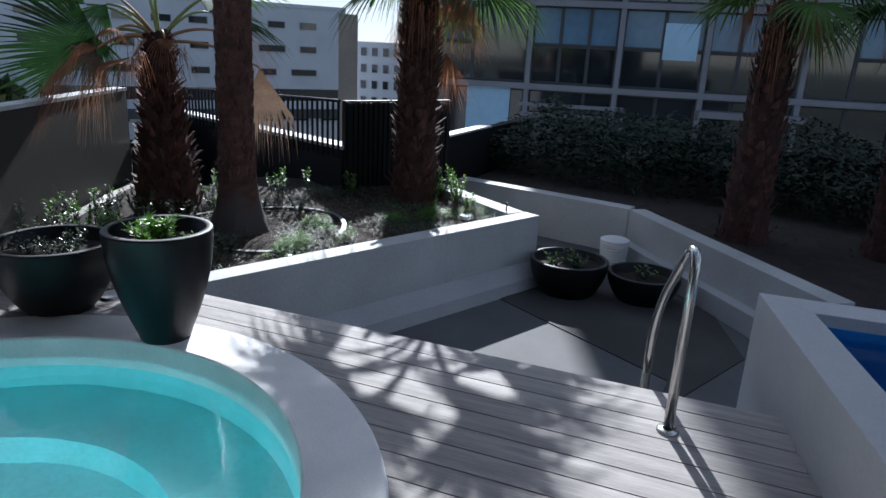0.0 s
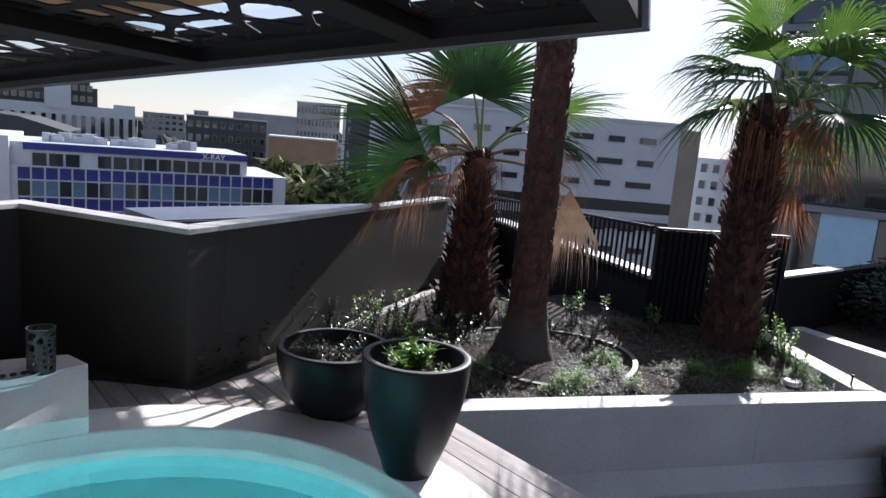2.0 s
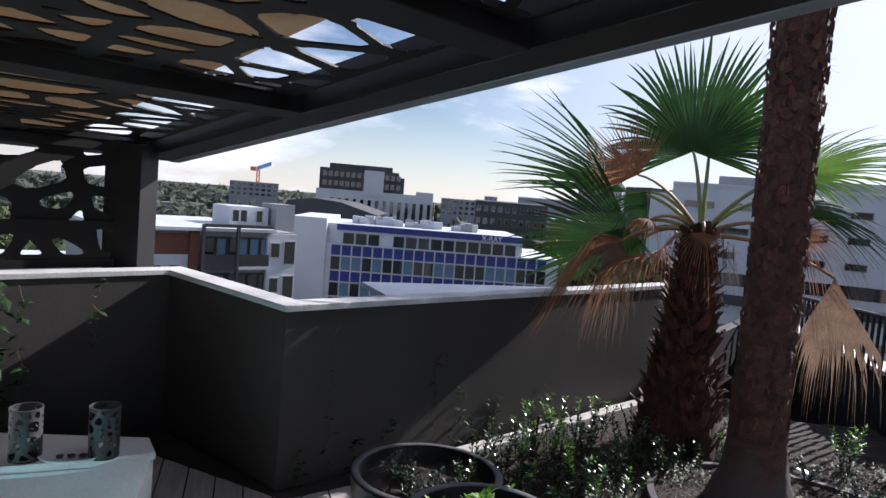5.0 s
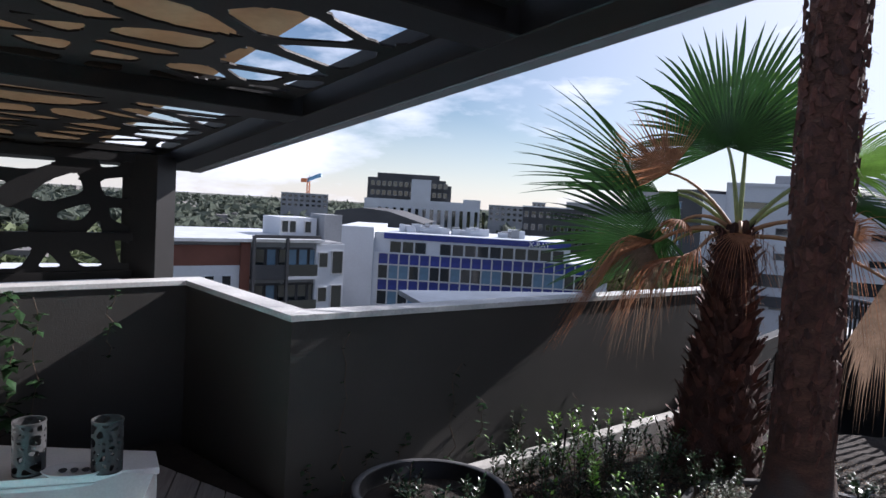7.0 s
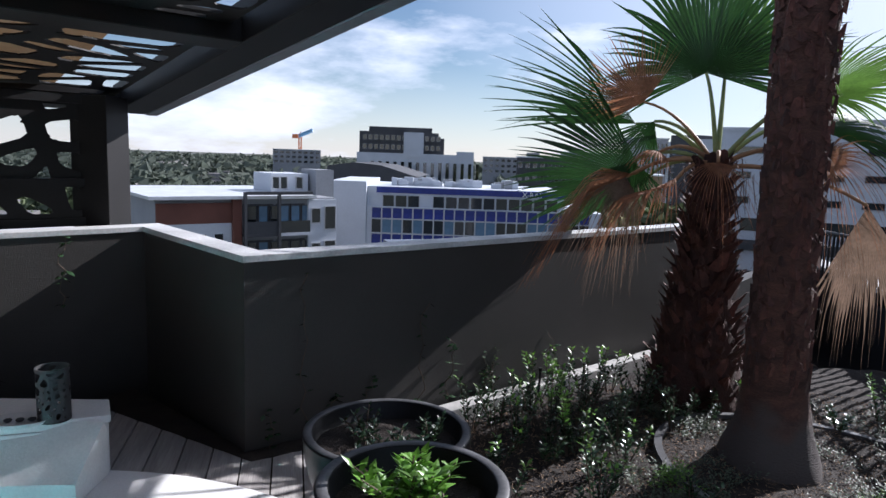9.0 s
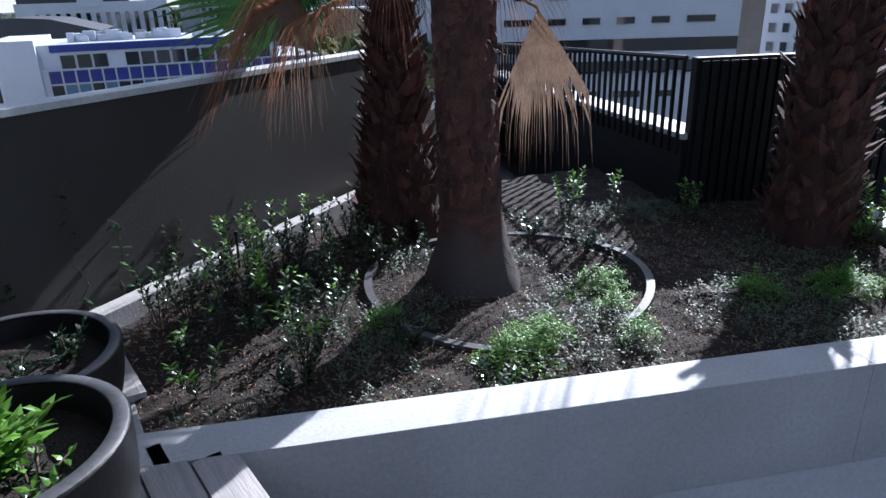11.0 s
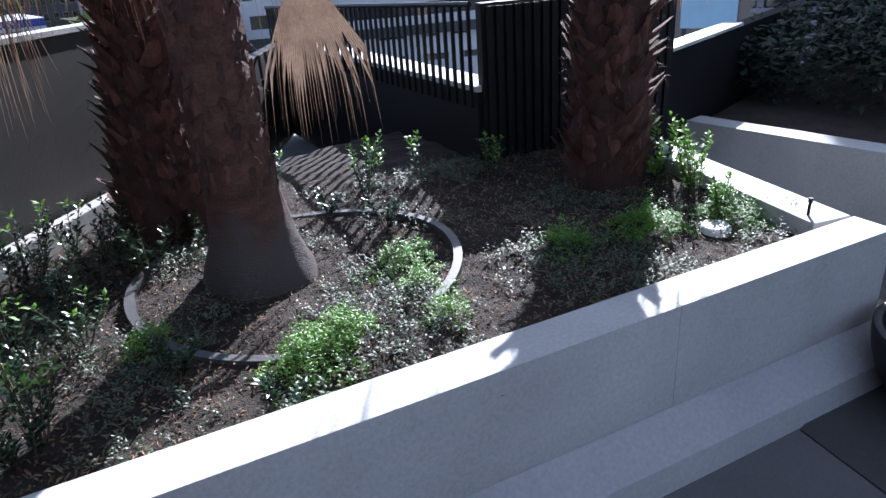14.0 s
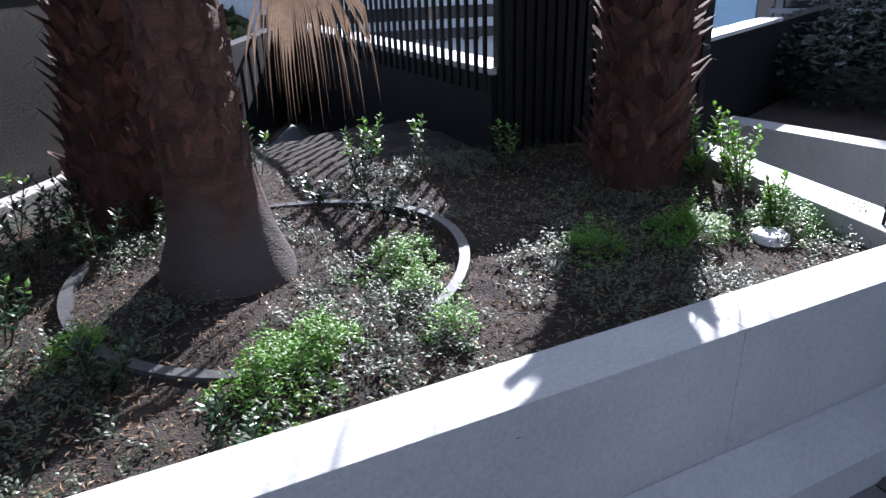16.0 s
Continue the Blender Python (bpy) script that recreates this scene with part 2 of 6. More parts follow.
def welded(name, verts, faces, m):
    """The same, with the corners that its pieces share joined into one sheet."""
    me = mesh_of(name, verts, faces, m)
    bm = bmesh.new()
    bm.from_mesh(me)
    bmesh.ops.remove_doubles(bm, verts=bm.verts, dist=0.0015)
    bm.to_mesh(me)
    bm.free()
    return me


def put(name, me, parent=None, label="", kind="", m=None):
    ob = new(name, me)
    if parent is not None:
        ob.parent = parent
    if m is not None:
        ob.matrix_basis = m
    return tagged(ob, label, kind=kind)


def part(name, bm, m, parent=None, label="", kind="", smooth=False):
    me = bpy.data.meshes.new(name)
    bm.to_mesh(me)
    bm.free()
    me.materials.append(m)
    if smooth:
        me.polygons.foreach_set("use_smooth", [True] * len(me.polygons))
    return put(name, me, parent, label, kind)


def thing(name, label, category, loc=(0, 0, 0), group=""):
    ob = new(name)
    ob.location = loc
    ob.empty_display_size = 0.1
    return tagged(ob, label, category, group)


def box_geo(V, Fc, c, s, rz=0.0, mtx=None):
    """Adds a box of size s at centre c, turned by rz radians, to the lists."""
    ca, sa, k = math.cos(rz), math.sin(rz), len(V)
    for dz in (-0.5, 0.5):
        for dx, dy in ((-0.5, -0.5), (0.5, -0.5), (0.5, 0.5), (-0.5, 0.5)):
            x, y = dx * s[0], dy * s[1]
            p = Vector((c[0] + x * ca - y * sa, c[1] + x * sa + y * ca, c[2] + dz * s[2]))
            V.append(mtx @ p if mtx else p)
    Fc += [(k, k + 3, k + 2, k + 1), (k + 4, k + 5, k + 6, k + 7), (k, k + 1, k + 5, k + 4), (k + 1, k + 2, k + 6, k + 5),
           (k + 2, k + 3, k + 7, k + 6), (k + 3, k, k + 4, k + 7)]


def area2(poly):
    return sum(a[0] * b[1] - b[0] * a[1] for a, b in zip(poly, list(poly[1:]) + [poly[0]]))


def prism(name, poly, z0, z1, m, parent=None, label="", kind="structure", bevel=0.006, category=""):
    """An upright solid on a plan polygon, with slightly rounded edges."""
    poly = [tuple(p) for p in poly]
    if area2(poly) < 0:
        poly = poly[::-1]
    bm = bmesh.new()
    lo = [bm.verts.new((x, y, z0)) for x, y in poly]
    hi = [bm.verts.new((x, y, z1)) for x, y in poly]
    n = len(poly)
    bm.faces.new(lo[::-1])
    bm.faces.new(hi)
    for i in range(n):
        bm.faces.new((lo[i], lo[(i + 1) % n], hi[(i + 1) % n], hi[i]))
    if bevel:
        bmesh.ops.bevel(bm, geom=list(bm.edges), offset=bevel, segments=2, affect="EDGES", profile=0.6)
    ob = part(name, bm, m, parent, label, kind)
    if category:
        ob["category"] = category
    return ob


def strip(a, b, w, side=1):
    """The plan of a wall from a to b, w thick, on its left (1) or right (-1) side."""
    a, b = Vector(a), Vector(b)
    d = (b - a).normalized()
    n = Vector((-d.y, d.x)) * w * side
    return [a, b, b + n, a + n]


def tube_geo(V, Fc, pts, r, seg=8, r2=None):
    """A round rod through the points."""
    pts = [Vector(p) for p in pts]
    k0, n = len(V), len(pts)
    up = Vector((0, 0, 1))
    for i, p in enumerate(pts):
        d = (pts[min(i + 1, n - 1)] - pts[max(i - 1, 0)]).normalized()
        a = d.cross(up)
        if a.length < 0.05:
            a = d.cross(Vector((1, 0, 0)))
        a.normalize()
        b = d.cross(a)
        rr = r if r2 is None else r + (r2 - r) * i / (n - 1)
        for j in range(seg):
            q = 2 * math.pi * j / seg
            V.append(p + a * (rr * math.cos(q)) + b * (rr * math.sin(q)))
    for i in range(n - 1):
        for j in range(seg):
            A, B = k0 + i * seg + j, k0 + i * seg + (j + 1) % seg
            Fc.append((A, B, B + seg, A + seg))
    Fc.append(tuple(range(k0, k0 + seg))[::-1])
    Fc.append(tuple(range(k0 + (n - 1) * seg, k0 + n * seg)))


def bend(pts, n=6):
    """Rounds the corners of a path."""
    pts = [Vector(p) for p in pts]
    outp = [pts[0]]
    for a, b, c in zip(pts, pts[1:], pts[2:]):
        r = min((b - a).length, (c - b).length) * 0.35
        p, q = b + (a - b).normalized() * r, b + (c - b).normalized() * r
        for i in range(n + 1):
            t = i / n
            outp.append(p * (1 - t) ** 2 + b * 2 * t * (1 - t) + q * t * t)
    outp.append(pts[-1])
    return outp


def lathe(name, prof, m, parent=None, label="", seg=48, loc=(0, 0, 0)):
    V, Fc = [], []
    for r, z in prof:
        for j in range(seg):
            q = 2 * math.pi * j / seg
            V.append((r * math.cos(q), r * math.sin(q), z))
    for i in range(len(prof) - 1):
        for j in range(seg):
            A, B = i * seg + j, i * seg + (j + 1) % seg
            Fc.append((A, B, B + seg, A + seg))
    ob = put(name, mesh_of(name, V, Fc, m, True), parent, label)
    ob.location = loc
    return ob


def annulus(name, c, r0, r1, z0, z1, m, seg=96, parent=None, label="", kind="structure", a0=0.0, a1=2 * math.pi):
    V, Fc = [], []
    full = a1 - a0 > 6.28
    n = seg if full else seg + 1
    for j in range(n):
        q = a0 + (a1 - a0) * j / seg
        for r, z in ((r0, z0), (r1, z0), (r1, z1 - 0.008), (r1 - 0.008, z1), (r0 + 0.008, z1), (r0, z1 - 0.008)):
            V.append((c[0] + r * math.cos(q), c[1] + r * math.sin(q), z))
    for j in range(seg):
        a, b = j * 6, (j + 1) % n * 6
        for k in range(6):
            Fc.append((a + k, b + k, b + (k + 1) % 6, a + (k + 1) % 6))
    return put(name, mesh_of(name, V, Fc, m), parent, label, kind)


def cells(w, h, n, rng, sx=1.0):
    """Irregular cells that fill a w x h sheet: a list of convex polygons."""
    pts = [(rng.uniform(0, w), rng.uniform(0, h)) for _ in range(n)]
    res = []
    for i, p in enumerate(pts):
        poly = [(0, 0), (w, 0), (w, h), (0, h)]
        for j, q in enumerate(pts):
            if i == j:
                continue
            nx, ny = (q[0] - p[0]) * sx * sx, q[1] - p[1]
            mxx, myy = (q[0] + p[0]) / 2, (q[1] + p[1]) / 2
            new_poly = []
            for a, b in zip(poly, poly[1:] + poly[:1]):
                da, db = (a[0] - mxx) * nx + (a[1] - myy) * ny, (b[0] - mxx) * nx + (b[1] - myy) * ny
                if da <= 0:
                    new_poly.append(a)
                if da * db < 0:
                    t = da / (da - db)
                    new_poly.append((a[0] + (b[0] - a[0]) * t, a[1] + (b[1] - a[1]) * t))
            poly = new_poly
            if len(poly) < 3:
                break
        if len(poly) >= 3:
            res.append(poly)
    return res


def pierced(w, h, n, rng, place, thick=0.006, bar=0.02, sx=1.0, rounding=True):
    """Lists of a sheet with a rounded hole in each cell; place maps (x, y, depth) into space."""
    V, Fc = [], []
    for poly in cells(w, h, n, rng, sx):
        cx, cy = sum(p[0] for p in poly) / len(poly), sum(p[1] for p in poly) / len(poly)
        ring = []
        for a, b in zip(poly, poly[1:] + poly[:1]):
            ring += [(a[0] + (b[0] - a[0]) * t, a[1] + (b[1] - a[1]) * t) for t in (0.0, 0.18, 0.5, 0.82)]
        inr = min(abs((b[0] - a[0]) * (a[1] - cy) - (a[0] - cx) * (b[1] - a[1])) / (math.hypot(b[0] - a[0], b[1] - a[1]) + 1e-6)
                  for a, b in zip(poly, poly[1:] + poly[:1]))
        if inr < bar * 1.1:
            f = 0.0
        else:
            f = 1 - bar / inr
        k = len(V)
        m = len(ring)
        for i, (x, y) in enumerate(ring):
            g = f * (0.86 if i % 4 == 0 and rounding else 1.0)
            hx, hy = cx + (x - cx) * g, cy + (y - cy) * g
            V += [place(x, y, 0), place(hx, hy, 0), place(x, y, thick), place(hx, hy, thick)]
        for i in range(m):
            a, b = k + 4 * i, k + 4 * ((i + 1) % m)
            Fc += [(a, b, b + 1, a + 1), (a + 2, a + 3, b + 3, b + 2), (a + 1, b + 1, b + 3, a + 3)]
    return V, Fc
M_POTRIM = mat("worn_pot_rim", (0.065, 0.065, 0.068), 0.55, 0.3, 8, 80, 0.1)
M_RIBS = mat("grey_rubber_ribs", (0.2, 0.2, 0.2), 0.7)


# ---- structure ----
DECK_D, DECK_N, DECK_V = Vector((0.297, -0.955)), Vector((0.955, 0.297)), 2.575
SPA_C, SPA_R0, SPA_R1 = (-0.04, 2.12), 1.3, 1.6
LOW = -0.65
A, C_, E_ = (0.3, 3.98), (-0.68, 4.9), (3.07, 6.6)
WL = (-3.2, 2.0)
ground = put("ground", mesh_of("ground", [(-4500, -4500, -24), (4500, -4500, -24), (4500, 4500, -24), (-4500, 4500, -24)], [(0, 1, 2, 3)],
                               M_GROUND), kind="structure", label="distant grey and green suburban ground")
prism("podium", [(-6, -6), (10.5, -6), (10.5, 6.2), (6.4, 4.95), (5.0, 12), (4.0, 12), (2.9, 6.3), (0.3, 4.1), (-0.66, 5.0), (-6, 1.0)], -24, LOW - 0.06,
      M_BGREY, label="grey building body under the roof terrace", bevel=0)
prism("lower_floor", [(1.2, -5), (9.8, -5), (9.8, 5.9), (6.3, 4.75), (1.2, 3.3)], LOW - 0.06, LOW, M_PAVE, label="pale grey paving of the lower terrace", bevel=0)
# Shade on the paving, put into a darker colour over this outline.
prism("dark_shade_band", [(4.4, 2.72), (3.93, 1.0), (3.4, 0.9), (4.7, 0.7), (5.5, 1.2), (6.25, 2.5), (6.2, 3.4), (5.25, 3.3), (5.1, 2.78)], LOW, LOW + 0.008, M_SHADEPAVE,
      label="dark paving of the lower terrace, its shade painted in", bevel=0)


def wall(name, a, b, z0, z1, m, side=1, w=0.2, label=""):
    return prism(name, strip(a, b, w, side), z0, z1, m, label=label)


def offset_line(pts, w):
    """The polyline moved w to its left, with mitred corners."""
    pts = [Vector(p) for p in pts]
    outp = []
    for k, p in enumerate(pts):
        ns = []
        for a, b in ((k - 1, k), (k, k + 1)):
            if 0 <= a and b < len(pts):
                d = (pts[b] - pts[a]).normalized()
                ns.append(Vector((-d.y, d.x)))
        n = sum(ns, Vector((0, 0))).normalized()
        outp.append(p + n * (w / max(0.3, n.dot(ns[0]))))
    return outp


WALL_LINE = [WL, C_, A, E_]
outer, cap_in, cap_out = offset_line(WALL_LINE, 0.13), offset_line(WALL_LINE, -0.012), offset_line(WALL_LINE, 0.14)
for k, nm in enumerate(("wall_west", "wall_northwest", "wall_north")):
    prism(nm, [WALL_LINE[k], WALL_LINE[k + 1], outer[k + 1], outer[k]], LOW, 0.915, M_CHAR, label="charcoal rendered parapet wall", bevel=0)
    prism("wall_cap", [cap_in[k], cap_in[k + 1], cap_out[k + 1], cap_out[k]], 0.918, 0.95, M_CAP, label="pale concrete cap on the parapet", bevel=0.003)
wall("wall_northeast", (E_[0], E_[1]), (5.0, 9.3), LOW, 0.38, M_BLACK, -1, 0.12, "low black wall behind the palms")
FA, FB = Vector((4.65, 5.08)), Vector((5.0, 9.3))
wall("wall_low_black", (4.65, 5.08), (5.0, 9.3), LOW, 0.37, M_BLACK, -1, 0.25, "low black wall under the slatted fence")
wall("fence_ledge", (4.65, 5.08), (5.0, 9.3), 0.372, 0.41, M_CAP, -1, 0.25, "pale ledge under the slatted fence")
wall("wall_black_panel", (4.68, 5.05), (6.1, 4.72), LOW, 0.9, M_BLACK, 1, 0.08, "tall black panel wall")
wall("wall_east_low", (6.12, 4.76), (9.7, 5.7), LOW, 0.44, M_BLACK, 1, 0.15, "low dark wall at the end of the terrace")
wall("wall_east_cap", (6.12, 4.75), (7.6, 5.14), 0.442, 0.47, M_CAP, 1, 0.17, "pale cap on the low dark wall")
# lower terrace walls
wall("wall_bed_white", (6.6, 2.53), (4.89, 0.24), LOW, -0.12, M_CONC, 1, 0.2, "pale concrete planter wall of the lower terrace")
wall("wall_bed_white_b", (6.49, 4.85), (6.6, 2.535), LOW, -0.12, M_CONC, 1, 0.2, "pale concrete planter wall of the lower terrace")
wall("wall_bed_plinth", (6.44, 2.53), (4.74, 0.24), LOW, -0.46, M_CONC2, 1, 0.148, "low concrete plinth of the planter wall")
prism("bed_soil_east", [(6.68, 4.85), (6.79, 2.5), (5.1, 0.24), (5.0, -4.5), (9.7, -4.5), (9.7, 5.6)], LOW, -0.18, M_SOIL, label="dark soil of the east bed", bevel=0)
wall("wall_east", (9.72, 5.6), (9.72, -4.6), LOW, 0.35, M_BLACK, 1, 0.2, "dark boundary wall behind the hedge")
# unseen dark walls added on the terrace's far sides to cut sky light
wall("wall_unseen_west", (-3.7, 1.4), (-3.7, -4.7), LOW, 9.0, M_BDARK, -1, 0.25, "plain dark unseen wall added to cut the sky light")
wall("wall_unseen_south", (-3.7, -4.75), (0.2, -4.75), LOW, 2.9, M_BDARK, -1, 0.25, "plain dark unseen wall added to cut the sky light")
# planter
PA, PB, PC = Vector((1.52, 3.34)), Vector((5.1, 2.8)), Vector((5.72, 4.7))
plan = Vector((PB - PA)).normalized()
pn = Vector((-plan.y, plan.x))
WLEN = (PB - PA).length
cuts = [-0.3, 2.42, WLEN]
for k in range(2):
    a, b = PA + plan * (cuts[k] + (0.0006 if k else 0)), PA + plan * (cuts[k + 1] - (0 if k else 0.0006))
    prism("planter_wall", [a, b, b + pn * 0.18, a + pn * 0.18], LOW, 0.0, M_CONC, label="pale concrete front wall of the raised palm bed", bevel=0.002)
d2 = (PC - PB).normalized()
n2_ = Vector((-d2.y, d2.x))
prism("planter_wall_side", [PB + pn * 0.193, PB + pn * 0.193 + d2 * 1.75, PB + pn * 0.193 + d2 * 1.75 + n2_ * 0.18, PB + pn * 0.193 + n2_ * 0.18 - plan * 0.03],
      LOW, -0.001, M_CONC, label="pale concrete side wall of the raised palm bed")
prism("wall_bed_deck_side", [(1.3, 3.5), (1.38, 3.5), (1.14, 4.62), (1.06, 4.62)], LOW, -0.03, M_KERB, label="hidden retaining edge of the bed", bevel=0)
BV = []
for p in (PA + plan * 0.45, PB - plan * 0.02):
    for o, z in ((0.003, LOW), (0.003, -0.44), (0.15, -0.545), (0.175, LOW)):
        BV.append((p.x - pn.x * o, p.y - pn.y * o, z))
put("bench", mesh_of("bench", BV, [(0, 1, 2, 3), (7, 6, 5, 4), (1, 5, 6, 2), (2, 6, 7, 3), (0, 3, 7, 4), (0, 4, 5, 1)], M_CONC2), kind="structure",
    label="low pale concrete plinth with a sloped top against the planter wall")
prism("kerb", [(1.0, 4.57), (2.97, 6.44), (3.04, 6.37), (1.07, 4.49)], -0.3, 0.01, M_KERB, label="worn concrete kerb at the foot of the wall")
# soil of the raised bed
rs_ = random.Random(4)
bm = bmesh.new()
soil_poly = [Vector(p) for p in ((1.36, 3.52), (1.1, 4.6), (2.8, 6.0), (4.65, 5.2), (5.6, 4.9), (5.0, 3.0), (3.2, 3.2), (1.6, 3.46))]


def inside(x, y, poly=soil_poly):
    r = False
    for a, b in zip(poly, poly[1:] + poly[:1]):
        if (a[1] > y) != (b[1] > y) and x < (b[0] - a[0]) * (y - a[1]) / (b[1] - a[1]) + a[0]:
            r = not r
    return r


def soil_z(x, y):
    return -0.085 + 0.035 * noise.noise(Vector((x * 1.7, y * 1.7, 0))) + 0.014 * noise.noise(Vector((x * 9, y * 9, 3)))


V, Fc, NX, NY = [], [], 150, 100
for j in range(NY + 1):
    for i in range(NX + 1):
        x, y = 1.0 + 5.0 * i / NX, 2.85 + 3.4 * j / NY
        V.append((x, y, soil_z(x, y)))
bm.free()
pad = [Vector(p) for p in ((1.1, 3.4), (1.0, 4.6), (2.9, 6.25), (4.75, 6.25), (4.8, 5.5), (5.8, 5.2), (5.25, 2.95), (3.2, 3.1), (1.6, 3.36))]
for j in range(NY):
    for i in range(NX):
        x, y = 1.0 + 5.0 * (i + 0.5) / NX, 2.85 + 3.4 * (j + 0.5) / NY
        if inside(x, y, pad):
            k = j * (NX + 1) + i
            Fc.append((k, k + 1, k + NX + 2, k + NX + 1))
put("soil", mesh_of("soil", V, Fc, M_SOIL, True), kind="structure", label="dark crumbly soil of the palm bed")
prism("bed_strip", [(-0.66, 4.7), (-0.78, 4.45), (0.36, 3.9), (1.1, 4.47), (1.0, 4.56), (0.3, 4.0)], -0.3, 0.004, M_SOIL, label="narrow strip of dark soil along the wall", bevel=0)

# spa
annulus("spa_coping", SPA_C, SPA_R0, SPA_R1, -0.2, 0.012, M_COPING, label="white stone coping round the spa")
V, Fc = [], []
prof = [(SPA_R0 + 0.004, -0.06), (SPA_R0 + 0.004, -0.45), (0.86, -0.47), (0.84, -0.68), (0.01, -0.69)]
for r, z in prof:
    for j in range(64):
        q = 2 * math.pi * j / 64
        V.append((SPA_C[0] + r * math.cos(q), SPA_C[1] + r * math.sin(q), z))
for i in range(len(prof) - 1):
    for j in range(64):
        a, b = i * 64 + j, i * 64 + (j + 1) % 64
        Fc.append((a + 64, b + 64, b, a))
put("spa_shell", mesh_of("spa_shell", V, Fc, M_SPA), kind="structure", label="turquoise plastered spa basin with a bench ring")
put("spa_water", mesh_of("spa_water", [(SPA_C[0] + SPA_R0 * math.cos(q * math.pi / 32), SPA_C[1] + SPA_R0 * math.sin(q * math.pi / 32), -0.095) for q in range(64)],
                         [tuple(range(64))], M_WATER), kind="structure", label="clear rippled water of the spa").visible_shadow = False

# pool
P0, e1, e2 = Vector((3.22, 0.4)), Vector((-0.89, -0.46)), Vector((0.35, -0.937))
POOLZ = 0.36
q0, q1, q2, q3 = P0, P0 + e1 * 3.6, P0 + e1 * 3.6 + e2 * 4.5, P0 + e2 * 4.5
w_ = 0.2
i0, i1, i2, i3 = P0 + (e1 + e2) * w_, q1 + (e2 - e1) * w_, q2 - (e1 + e2) * w_, q3 + (e1 - e2) * w_
for a, b, c, d in ((q0, q1, i1, i0), (q1, q2, i2, i1), (q2, q3, i3, i2), (q3, q0, i0, i3)):
    prism("pool_wall", [a, b, c, d], LOW, POOLZ, M_POOLW, label="white rendered pool wall", bevel=0.004)
prism("pool_floor", [i0, i1, i2, i3], -0.63, -0.6, M_POOL, label="blue plastered pool floor", bevel=0)
for a, b in ((i0, i1), (i1, i2), (i2, i3), (i3, i0)):
    prism("pool_lining", strip(a, b, 0.012, 1), -0.6, POOLZ - 0.06, M_POOL, label="blue pool lining", bevel=0)
put("pool_water", mesh_of("pool_water", [(*p, POOLZ - 0.1) for p in (i0, i1, i2, i3)], [(0, 1, 2, 3)], M_WATER2), kind="structure",
    label="deep blue still water of the pool").visible_shadow = False

# stairs from the deck
for k in range(3):
    v0, z = DECK_V + 0.01 + 0.28 * k, -0.1625 * (k + 1)
    a = DECK_N * v0 + DECK_D * (-0.1)
    b = DECK_N * v0 + DECK_D * 0.98
    a, b = DECK_N * v0 - DECK_D * 0.2, DECK_N * v0 + DECK_D * 0.72
    prism("stair_tread", [a, b, b + DECK_N * 0.277, a + DECK_N * 0.277], LOW, z, M_CONC2, label="grey concrete stair tread with a ribbed strip", bevel=0.004)


V, Fc = [], []
for k in range(24):
    p = DECK_N * (DECK_V + 0.03 + 0.0105 * k) + DECK_D * 0.3
    box_geo(V, Fc, (p.x, p.y, -0.1595), (0.8, 0.005, 0.006), math.atan2(DECK_D.y, DECK_D.x))
put("tread_ribs", mesh_of("tread_ribs", V, Fc, M_RIBS), kind="stuff", label="fine grey non-slip ribs on the first tread")


# ---- pergola ----
B0, B1 = Vector((2.36, 2.12, 2.18)), Vector((-0.64, 5.17, 1.7))
bd = (B1 - B0).normalized()
side_v = Vector((-0.705, -0.709, 0.0))
upv = bd.cross(side_v).normalized()
if upv.z < 0:
    upv = -upv


def roof_pt(u, s, h):
    return B0 + bd * u + side_v * s + upv * h


def beam(name, u0, s0, u1, s1, w, h, parent, label="", h0=0.0, m=None):
    a, b = roof_pt(u0, s0, h0), roof_pt(u1, s1, h0)
    d = (b - a).normalized()
    n = d.cross(upv).normalized() * (w / 2)
    t = upv * h
    V = [a - n, a + n, a + n + t, a - n + t, b - n, b + n, b + n + t, b - n + t]
    bmx = bmesh.new()
    vs = [bmx.verts.new(v) for v in V]
    for f in ((0, 1, 2, 3), (7, 6, 5, 4), (0, 4, 5, 1), (1, 5, 6, 2), (2, 6, 7, 3), (3, 7, 4, 0)):
        bmx.faces.new([vs[i] for i in f])
    bmesh.ops.recalc_face_normals(bmx, faces=bmx.faces)
    bmesh.ops.bevel(bmx, geom=list(bmx.edges), offset=0.004, segments=1, affect="EDGES")
    return part(name, bmx, m or M_STEELBLK, parent, label)


pergola = thing("pergola", "dark steel pergola with laser-cut roof panels over the terrace", "pergola")
LEN = (B1 - B0).length + 0.45
U0 = 0.42
beam("edge_beam", U0, 0.1, LEN + 0.05, 0.1, 0.2, 0.18, pergola, "dark steel edge beam")
beam("flashing", U0 - 0.03, -0.04, LEN + 0.06, -0.04, 0.08, 0.2, pergola, "grey metal flashing strip", h0=-0.004, m=M_BEAM)
for u in (U0 + 0.08, 1.42, 2.78, LEN - 0.06):
    beam("rafter", u, 0.2, u, 6.4, 0.16, 0.12, pergola, "dark steel rafter")
for s in (1.75, 3.3, 4.9, 6.4):
    beam("cross_beam", U0 + 0.08, s, LEN, s, 0.1, 0.12, pergola, "dark steel cross beam", h0=-0.002)
rng = random.Random(11)
us, ss = (U0 + 0.16, 1.34, 2.7, LEN - 0.14), (0.2, 1.7, 3.25, 4.85, 6.35)
